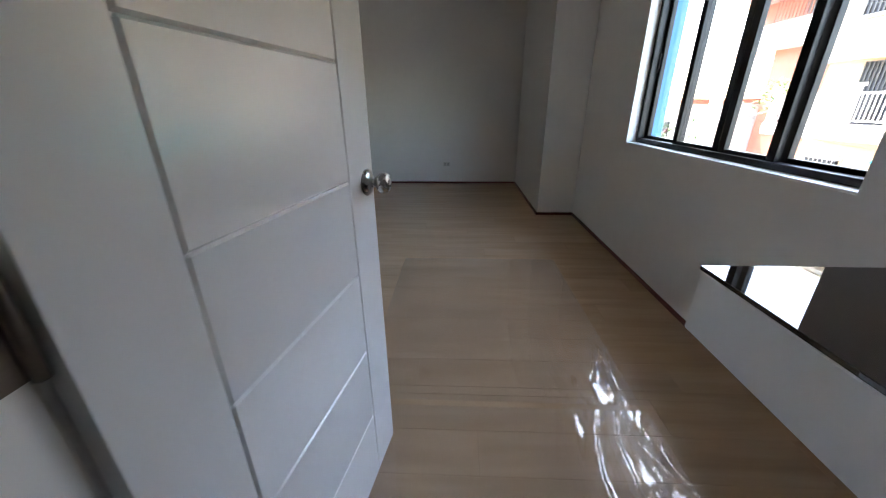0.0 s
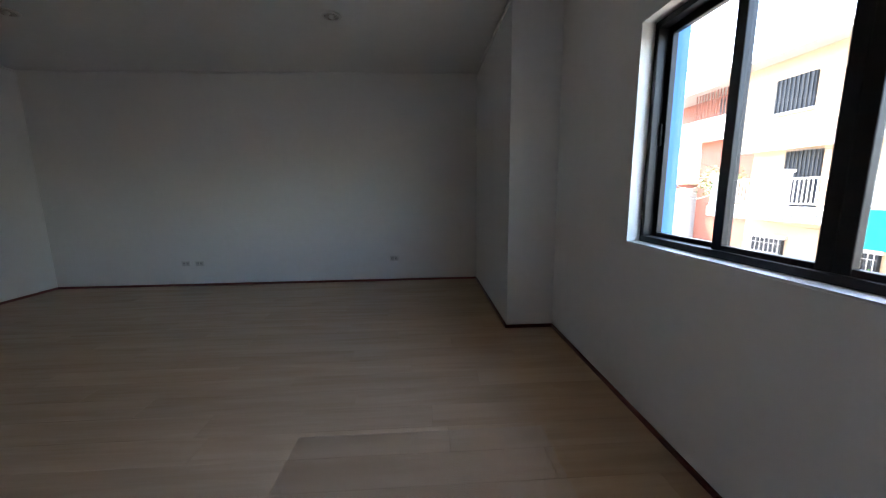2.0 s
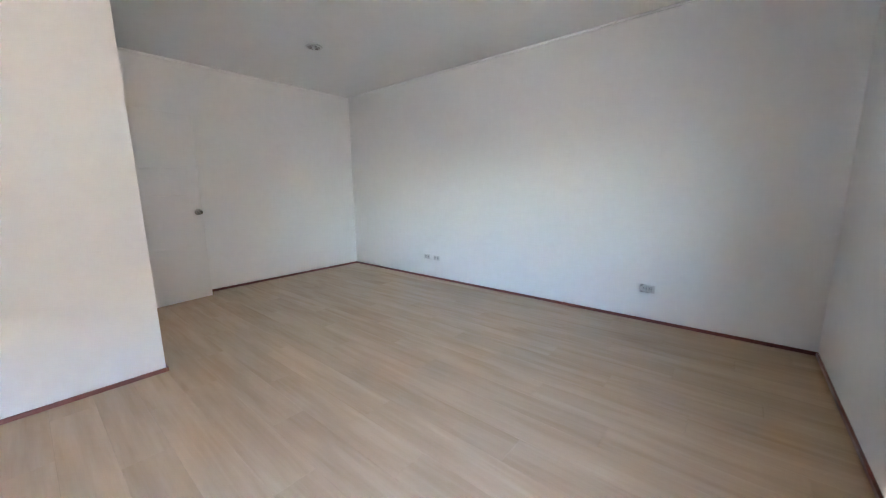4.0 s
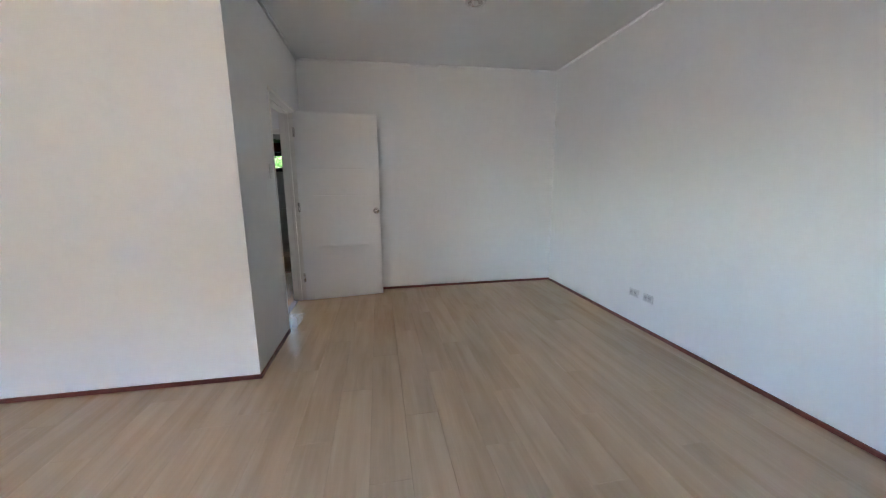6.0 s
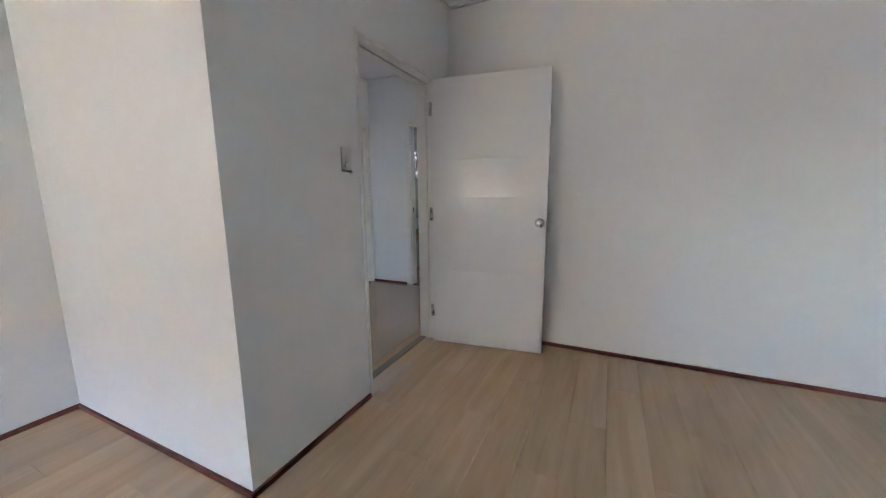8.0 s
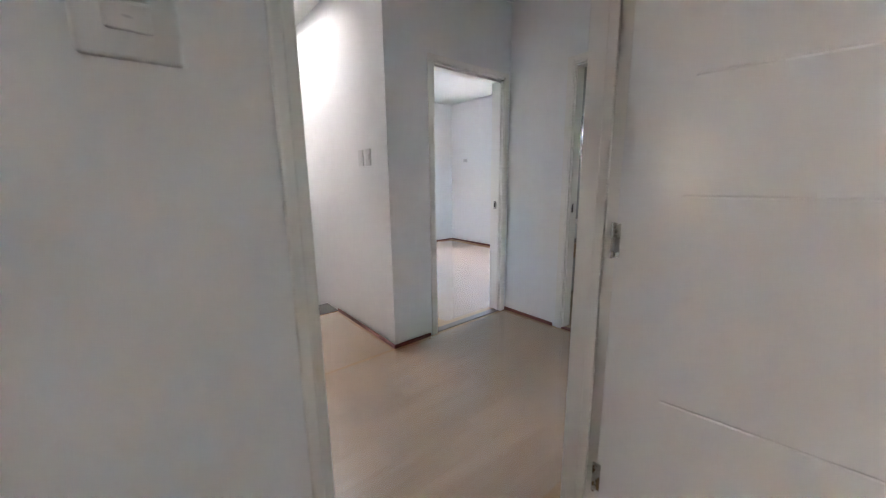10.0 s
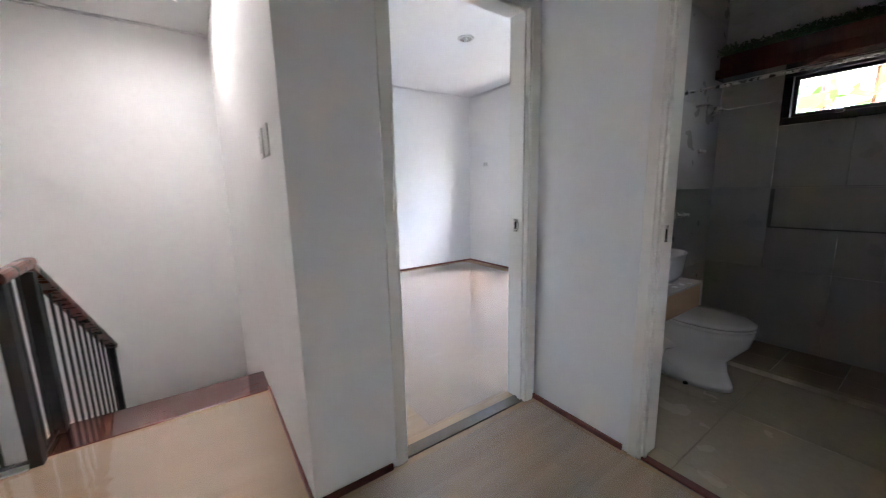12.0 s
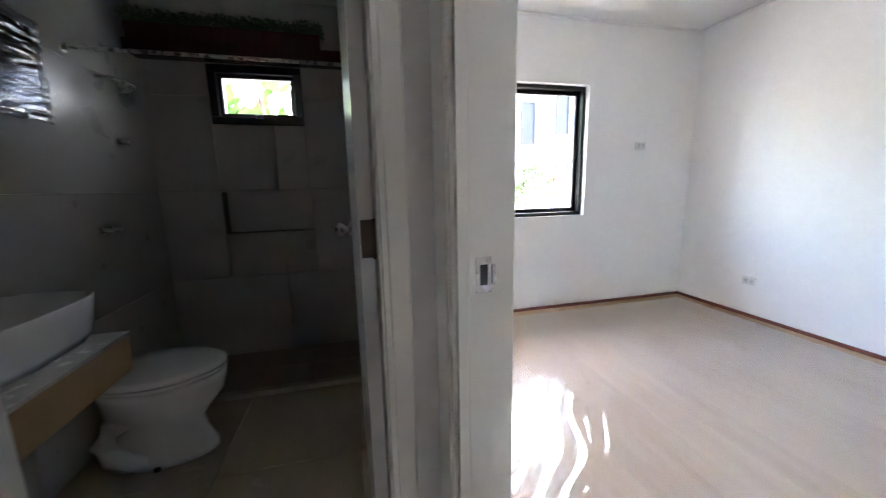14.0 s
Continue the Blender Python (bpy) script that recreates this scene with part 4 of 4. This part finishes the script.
h("wall", (16.4, 24, -9, 7.2, -3.2, 2.4), PEACH)
h("upper_wall", (15.9, 24, -9, 7.6, 2.4, 5.0), PEACH)
roof = part("roof", loft([[(x, y, z + 3.2) for x, y, z in ring] for ring in (((15.0, -9.8, 5.0), (24.5, -9.8, 5.0), (24.5, 8.5, 5.0), (15.0, 8.5, 5.0)), ((15.0, -9.8, 5.16), (24.5, -9.8, 5.16), (24.5, 8.5, 5.16), (15.0, 8.5, 5.16)), ((19.5, -6, 6.6), (20.5, -6, 6.6), (20.5, 5, 6.6), (19.5, 5, 6.6)))]), ROOF, house)
part("gutter", box(14.86, 14.965, -9.8, 8.6, 8.25, 8.35, 0.01), WHITEHOUSE, roof)
part("fascia", box(14.967, 14.996, -9.79, 8.49, 8.13, 8.34), WHITEHOUSE, roof, "pale painted fascia board")
for y0, y1, z0, z1, x in ((5.0, 6.15, 3.45, 4.42, 15.9), (2.45, 3.42, 3.4, 4.32, 15.9), (-2.6, -0.6, 3.3, 4.2, 15.9), (5.0, 6.05, 0.5, 2.3, 16.4), (0.9, 2.9, 1.0, 2.1, 16.4)):
    w = h("window", (x - 0.06, x + 0.05, y0, y1, z0, z1), DARKGLASS, label="dark grilled window")
    h("frame", (x - 0.10, x - 0.05, y0 - 0.06, y1 + 0.06, z0 - 0.08, z0), CONC, w)
    for k in range(9):
        yy = y0 + (y1 - y0) * (k + 0.5) / 9
        h("bar", (x - 0.09, x - 0.07, yy - 0.008, yy + 0.008, z0, z1), BLACK, w)
part("cornice", box(15.78, 15.95, -9, 7.65, 5.55, 5.72, 0.02), WHITEHOUSE, house)
balc = h("balcony", (15.0, 16.4, 0.6, 7.3, 0.25, 0.62), WHITEHOUSE)
h("balcony_rail", (15.03, 15.09, 0.6, 7.3, 1.42, 1.47), WHITEHOUSE, balc)
h("balcony_rail", (15.03, 15.09, 0.6, 7.3, 0.74, 0.78), WHITEHOUSE, balc)
for k in range(56):
    y = 0.7 + k * 0.118
    h("baluster", (15.05, 15.072, y - 0.011, y + 0.011, 0.78, 1.42), WHITEHOUSE, balc)
for y in (0.8, 2.9, 4.75, 7.1):
    pillar = h("pillar", (14.96, 15.16, y - 0.11, y + 0.11, 0.62, 1.62), WHITEHOUSE, balc)
    h("cap", (14.92, 15.20, y - 0.15, y + 0.15, 1.62, 1.70), WHITEHOUSE, pillar)
rnd = random.Random(12)
y = 2.6
while y < 7.2:
    w = rnd.uniform(0.12, 0.3)
    for z in (0.27, 0.385, 0.5):
        d = rnd.uniform(0.02, 0.06)
        h("stone", (15.0 - d, 15.01, y + rnd.uniform(0, 0.05), y + w - 0.01, z, z + rnd.uniform(0.08, 0.11)), CONC, balc)
    y += w
for y0, y1, z0, z1 in ((5.75, 6.85, -1.7, -0.45), (3.3, 4.2, -1.7, -0.5), (0.5, 2.4, -2.4, -0.7)):
    w = h("ground_window", (16.3, 16.42, y0, y1, z0, z1), DARKGLASS, label="dark ground-floor opening with a white grille")
    h("lintel", (16.26, 16.42, y0 - 0.1, y1 + 0.1, z1, z1 + 0.1), WHITEHOUSE, w)
    for k in range(7):
        yy = y0 + (y1 - y0) * (k + 0.5) / 7
        h("bar", (16.27, 16.285, yy - 0.008, yy + 0.008, z0, z1), WHITEHOUSE, w)
    for k in range(4):
        zz = z0 + (z1 - z0) * (k + 0.5) / 4
        h("bar", (16.255, 16.27, y0, y1, zz - 0.008, zz + 0.008), WHITEHOUSE, w)

brown_house = thing("house", (0, 0, -3.2), "terracotta and white house with barred upper windows", "house")
h("wall", (17.5, 26, 7.7, 11.0, -3.2, 3.2), TERRACOTTA, brown_house)
h("upper_wall", (17.0, 26, 7.7, 13.6, 3.2, 4.1), WHITEHOUSE, brown_house)
h("storey", (18.2, 26, 7.7, 13.6, 4.1, 5.2), TERRACOTTA, brown_house)
h("roof", (16.6, 26.5, 7.65, 14, 5.2, 5.4), ROOF, brown_house)
for k in range(20):
    h("bar", (17.1, 17.13, 8.0 + 0.16 * k, 8.03 + 0.16 * k, 4.1, 5.2), TERRACOTTA, brown_house)
h("rail", (17.08, 17.15, 7.9, 11.3, 4.1, 4.16), TERRACOTTA, brown_house)
h("opening", (18.15, 18.25, 8.0, 11.0, 4.15, 5.1), DARKGLASS, brown_house)

white_house = thing("house", (0, 0, -3.2), "white low house further along the street", "house")
h("wall", (15, 22, 11.5, 26, -3.2, 1.2), WHITEHOUSE, white_house)
h("roof", (14.5, 22.5, 11.3, 26.5, 1.2, 1.4), TERRACOTTA, white_house)
for k in range(3):
    h("window", (14.93, 15.05, 13 + 3 * k, 14.6 + 3 * k, -1.0, 0.4), DARKGLASS, white_house)

pole = thing("utility_pole", (11.5, 4.6, -3.2), "pale concrete utility pole with cross arms and wires", "utility pole")
part("shaft", lathe([(0.17, 0.0), (0.12, 9.0), (0.0, 9.0)], 14), CONC, pole, smooth=True)
part("cross_arm", box(-0.06, 0.06, -0.9, 0.9, 8.2, 8.34), CONC, pole)
part("transformer", lathe([(0.0, 7.62), (0.17, 7.62), (0.19, 7.7), (0.19, 8.1), (0.12, 8.16), (0.0, 8.16)], 16, Matrix.Translation((0.0, 0.32, 0.0))), BLACK, pole, "dark grey transformer can", True)
part("cross_arm", box(-0.05, 0.05, -0.7, 0.7, 7.3, 7.42), CONC, pole)
for k, (y, z) in enumerate(((-0.7, 8.3), (0.7, 8.3), (-0.4, 7.35), (0.4, 6.2), (0.0, 5.6), (0.1, 5.3))):
    pts = [(0.15 * (k - 2), y + s * (34 if s > 0 else 30), z - 0.6 * (1 - (2 * abs(s) - 1) ** 2) * 1.0 + (0.3 if abs(s) == 1 else 0)) for s in (-1, -0.8, -0.6, -0.4, -0.2, 0, 0.2, 0.4, 0.6, 0.8, 1)]
    part("wire", tube(pts, 0.0035, 5), BLACK, pole)
for k, dz in enumerate((0.0, 0.35, 0.6, 0.9)):
    pts = [(4.5 * f, -2.2 * f + 0.3 * k * f, 5.4 - dz - 1.4 * f * (1 - f) - 1.2 * f) for f in (0, 0.15, 0.3, 0.45, 0.6, 0.75, 0.9, 1)]
    part("wire", tube(pts, 0.0035, 5), BLACK, pole)

for k, (z0, z1, y1) in enumerate(((4.9, 4.75, 3.6), (4.75, 4.5, 3.2), (4.6, 4.45, 3.9), (4.45, 4.2, 2.6), (4.3, 4.3, 4.4), (5.0, 4.9, 2.2))):
    pts = [(4.0 * f - 0.5, -0.6 + (y1 + 0.6) * f, z0 + (z1 - z0) * f - 0.9 * f * (1 - f)) for f in (0, 0.2, 0.4, 0.6, 0.8, 1)]
    part("wire", tube(pts, 0.007, 5), WHITEHOUSE if k % 2 else CONC, pole)

awning = thing("awning", (0, 0, 0), "bright teal tarpaulin awning over the street", "awning")
bm = loft([[(x, y, z + d) for y in (e, 2.4, 1.8, 1.2, 0.4, -0.6)] + [(x, y, z + d - 0.02) for y in (-0.6, 0.4, 1.2, 1.8, 2.4, e)] for x, z, d, e in ((14.95, 0.69, 0, 2.80), (14.7, 0.36, -0.04, 2.9), (14.3, -0.10, 0, 2.98))])
part("tarp", bm, TEAL, awning)
for y in (2.88, -0.5):
    part("post", tube([(14.4, y, -3.2), (14.4, y, -0.02)], 0.03), CONC, awning)


def shrub(at, size, seed, label, count=700, leaf=0.09, trunk=True, name="shrub", lift=0.0):
    """Many small leaves on thin stems with an uneven outline."""
    rnd = random.Random(seed)
    top = thing(name, at, label, "plant", "street plants")
    if trunk:
        stem = bmesh.new()
        for k in range(6):
            a = rnd.uniform(0, 6.28)
            e = Vector((math.cos(a) * size * 0.5, math.sin(a) * size * 0.5, lift + size * rnd.uniform(0.7, 1.2)))
            tmp = bpy.data.meshes.new("tmp")
            tb = tube([(0, 0, 0), e * 0.5 + Vector((0, 0, 0.1)), e], 0.02 * size, 5)
            tb.to_mesh(tmp)
            tb.free()
            stem.from_mesh(tmp)
            bpy.data.meshes.remove(tmp)
        part("stems", stem, DARKWOOD, top)
    verts, faces = [], []
    lobes = [Vector((rnd.uniform(-0.6, 0.6), rnd.uniform(-0.6, 0.6), rnd.uniform(0.4, 1.2))) * size + Vector((0, 0, lift)) for _ in range(7)]
    for k in range(count):
        c = rnd.choice(lobes) + Vector([max(-0.5, min(0.5, rnd.gauss(0, 0.22))) for _ in range(3)]) * size
        d = Vector((rnd.uniform(-1, 1), rnd.uniform(-1, 1), rnd.uniform(-0.5, 0.8))).normalized() * leaf * rnd.uniform(0.7, 1.5)
        w = d.cross(Vector((rnd.uniform(-1, 1), rnd.uniform(-1, 1), 1))).normalized() * leaf * 0.35
        n0 = len(verts)
        verts += [c, c + d * 0.5 + w, c + d, c + d * 0.5 - w]
        faces.append((n0, n0 + 1, n0 + 2, n0 + 3))
    me = bpy.data.meshes.new("leaves")
    me.from_pydata([tuple(p) for p in verts], [], faces)
    me.materials.append(LEAF)
    ob = new("leaves", me)
    ob.parent = top
    return top


shrub((13.8, 0.7, -3.2), 0.75, 1, "leafy green shrub by the pavement", 1200, 0.08, lift=1.95)
shrub((14.2, 0.0, -3.2), 1.9, 2, "leafy green shrub by the pavement", 1200, 0.12)
shrub((15.2, 6.9, 0.55), 0.9, 3, "green potted balcony plant", 500, 0.1)
shrub((13.5, 13.5, -3.2), 3.0, 4, "leafy green street tree in front of a house", 1600, 0.16)
shrub((-7.0, -4.4, -3.2), 1.7, 5, "tall broad-leaved garden tree outside the bathroom", 420, 0.34, name="tree", lift=4.2)
shrub((-8.2, -6.2, -3.2), 2.0, 6, "broad-leaved garden tree outside the bathroom", 500, 0.36, name="tree", lift=3.4)

neighbour = thing("house", (0, 0, -3.2), "white neighbouring house with tall narrow windows", "house")
h("wall", (-13.5, -9.5, -3.2, 9, -3.2, 5.5), WHITEHOUSE, neighbour)
for y0, y1, z0, z1 in ((1.0, 1.32, 2.3, 3.3), (2.03, 2.34, 2.55, 3.68), (-1.1, -0.7, 2.3, 3.3)):
    w = h("window", (-9.55, -9.46, y0, y1, z0, z1), DARKGLASS, neighbour, "tall narrow bluish window")
    for b in ((y0 - 0.05, y0, z0, z1), (y1, y1 + 0.05, z0, z1), (y0 - 0.05, y1 + 0.05, z0 - 0.05, z0), (y0 - 0.05, y1 + 0.05, z1, z1 + 0.05)):
        h("frame", (-9.5, -9.43, *b), ALU, w)
shrub((-8.9, 1.2, -3.2), 1.1, 9, "small garden tree beside the neighbouring house", 500, 0.14, name="tree", lift=3.6)


# ---- floors: slabs, planks and tiles ----
structure("floor_slab", box(-3.72, 6.17, -5.89, 0.14, -0.2, -0.014), SLAB, "concrete floor slab", "floor")
structure("floor_slab", box(-3.72, 0.0, -8.49, -5.89, -0.2, -0.014), SLAB, "concrete floor slab", "floor")
structure("floor_slab", box(3.79, 5.71, -7.71, -5.89, -0.2, -0.014), SLAB, "concrete floor slab", "floor")
MESHES = {}


def piece_mesh(l, w, t, material, bev):
    key = (round(l, 3), round(w, 3), t, material.name)
    if key not in MESHES:
        bm = bmesh.new()
        a, c = l / 2, w / 2
        lo = [bm.verts.new(p) for p in ((-a, -c, -t), (a, -c, -t), (a, c, -t), (-a, c, -t))]
        mi = [bm.verts.new(p) for p in ((-a, -c, -bev), (a, -c, -bev), (a, c, -bev), (-a, c, -bev))]
        hi = [bm.verts.new(p) for p in ((-a + bev, -c + bev, 0), (a - bev, -c + bev, 0), (a - bev, c - bev, 0), (-a + bev, c - bev, 0))]
        for r0, r1 in ((lo, mi), (mi, hi)):
            for i in range(4):
                j = (i + 1) % 4
                bm.faces.new((r0[i], r0[j], r1[j], r1[i]))
        bm.faces.new(hi)
        MESHES[key] = mesh_of("piece", bm, material)
    return MESHES[key]


def plank_floor(label, zones, length=1.22, width=0.19, along='x'):
    """Laminate planks laid in a staggered bond over rectangles (x0, x1, y0, y1)."""
    fl = thing("floor", (0, 0, 0), label, "floor", kind="structure")
    for x0, x1, y0, y1 in zones:
        a0, a1, b0, b1 = (x0, x1, y0, y1) if along == 'x' else (y0, y1, x0, x1)
        r, y = 0, b0
        while y < b1 - 0.004:
            w = min(width, b1 - y)
            x = a0 - ((r * 0.37) % 1.0) * length
            while x < a1 - 0.004:
                xa, xb = max(x, a0), min(x + length, a1)
                if xb - xa > 0.01:
                    ob = new("plank", piece_mesh(xb - xa - 0.0004, w - 0.0004, 0.013, PLANK, 0.0004))
                    cx, cy = (xa + xb) / 2, y + w / 2
                    ob.matrix_basis = pose(cx, cy, 0, 0, 0, 0) if along == 'x' else pose(cy, cx, 0, 0, 0, 90)
                    ob.parent = fl
                x += length
            y += w
            r += 1
    return fl


plank_floor("light oak laminate plank floor with a satin sheen", [(0.0, 6.0, -3.14, 0.0), (2.02, 6.0, -4.66, -3.14), (4.1, 6.0, -5.85, -4.66), (0.25, 1.205, -3.27, -3.14)])
plank_floor("light oak laminate floor under clear film", [(-1.22, 1.9, -4.86, -3.34), (0.04, 2.0, -5.9, -4.86), (-0.12, 1.9, -3.34, -3.27)])
plank_floor("light oak laminate bedroom floor partly under film", [(-3.58, -0.09, -8.36, -4.99), (-1.155, -0.355, -4.99, -4.86)])
plank_floor("light oak laminate bedroom floor with a crinkled film", [(-3.41, -0.12, -3.22, -0.19), (-1.1, -0.28, -3.34, -3.22)])
plank_floor("light oak laminate floor of the unseen added room", [(3.9, 5.6, -7.6, -5.85)])


def tiled(name, label, axis, p, s, a0, a1, z0, z1, tw, th, material, holes=(), a_start=None, t=0.008):
    """Tiles on an upright wall (axis 'x' or 'y', facing s) or the floor (axis 'z'), cut round the holes."""
    base = thing(name, (0, 0, 0), label, "tiles", kind="structure")
    gap = 0.0015
    As, Zs = set(), set()
    a = a_start if a_start is not None else a0
    while a < a1:
        if a > a0:
            As.add(round(a, 4))
        a += tw
    z = z0
    while z < z1:
        Zs.add(round(z, 4))
        z += th
    As, Zs = sorted(As | {a0, a1}), sorted(Zs | {z0, z1})
    for i in range(len(As) - 1):
        for k in range(len(Zs) - 1):
            todo = [(As[i], As[i + 1], Zs[k], Zs[k + 1])]
            for hx in holes:
                nxt = []
                for r in todo:
                    if r[1] <= hx[0] or r[0] >= hx[1] or r[3] <= hx[2] or r[2] >= hx[3]:
                        nxt.append(r)
                        continue
                    if r[0] < hx[0]:
                        nxt.append((r[0], hx[0], r[2], r[3]))
                    if r[1] > hx[1]:
                        nxt.append((hx[1], r[1], r[2], r[3]))
                    m0, m1 = max(r[0], hx[0]), min(r[1], hx[1])
                    if r[2] < hx[2]:
                        nxt.append((m0, m1, r[2], hx[2]))
                    if r[3] > hx[3]:
                        nxt.append((m0, m1, hx[3], r[3]))
                todo = nxt
            for r in todo:
                w, hh = r[1] - r[0] - gap, r[3] - r[2] - gap
                if w < 0.004 or hh < 0.004:
                    continue
                ob = new("tile", piece_mesh(w, hh, t, material, 0.0012))
                ca, cz = (r[0] + r[1]) / 2, (r[2] + r[3]) / 2
                if axis == 'z':
                    ob.matrix_basis = pose(ca, cz, p)
                elif axis == 'x':
                    ob.matrix_basis = pose(p, ca, cz, 90, 0, 90 * s)
                else:
                    ob.matrix_basis = pose(ca, p, cz, 90, 0, 180 if s > 0 else 0)
                ob.parent = base
    return base


NICHE = (-4.37, -3.79, 0.89, 1.175)
structure("wall_bath_niche", wall_mesh('x', -3.319, -3.209, -4.74, -3.42, 0.0, 2.71, [(-4.37, -3.80, 1.62, 1.993), NICHE]), GROUT, "grouted backing of the tiled wall with a niche", "wall")
tiled("tiles_bath_west", "large matt grey wall tiles with a recessed niche", 'x', -3.2, 1, -4.74, -3.42, -0.02, 2.71, 1.2, 0.6045, TILE, [(-4.37, -3.80, 1.62, 1.993), NICHE], a_start=-5.2)
tiled("tiles_niche", "matt grey tiles at the back of the niche", 'x', -3.309, 1, NICHE[0], NICHE[1], NICHE[2], NICHE[3], 1.2, 0.6, TILE)
tiled("tiles_bath_south", "large matt grey wall tiles", 'y', -4.732, 1, -3.2, -1.35, -0.02, 2.71, 1.2, 0.6045, TILE, a_start=-3.2)
tiled("tiles_bath_north", "large matt grey wall tiles", 'y', -3.428, -1, -3.2, -1.35, -0.02, 2.71, 1.2, 0.6045, TILE, a_start=-3.2)
tiled("tiles_bath_floor", "beige bathroom floor tiles", 'z', 0.0, 1, -2.57, -1.262, -4.74, -3.42, 0.6, 0.6, FLOORTILE)
tiled("tiles_shower_floor", "brown shower floor tiles behind a low kerb", 'z', 0.002, 1, -3.2, -2.62, -4.74, -3.42, 0.3, 0.3, SHOWERTILE)
structure("shower_kerb", box(-2.62, -2.572, -4.732, -3.428, -0.014, 0.03, 0.004), FLOORTILE, "low beige tiled shower kerb", "kerb")
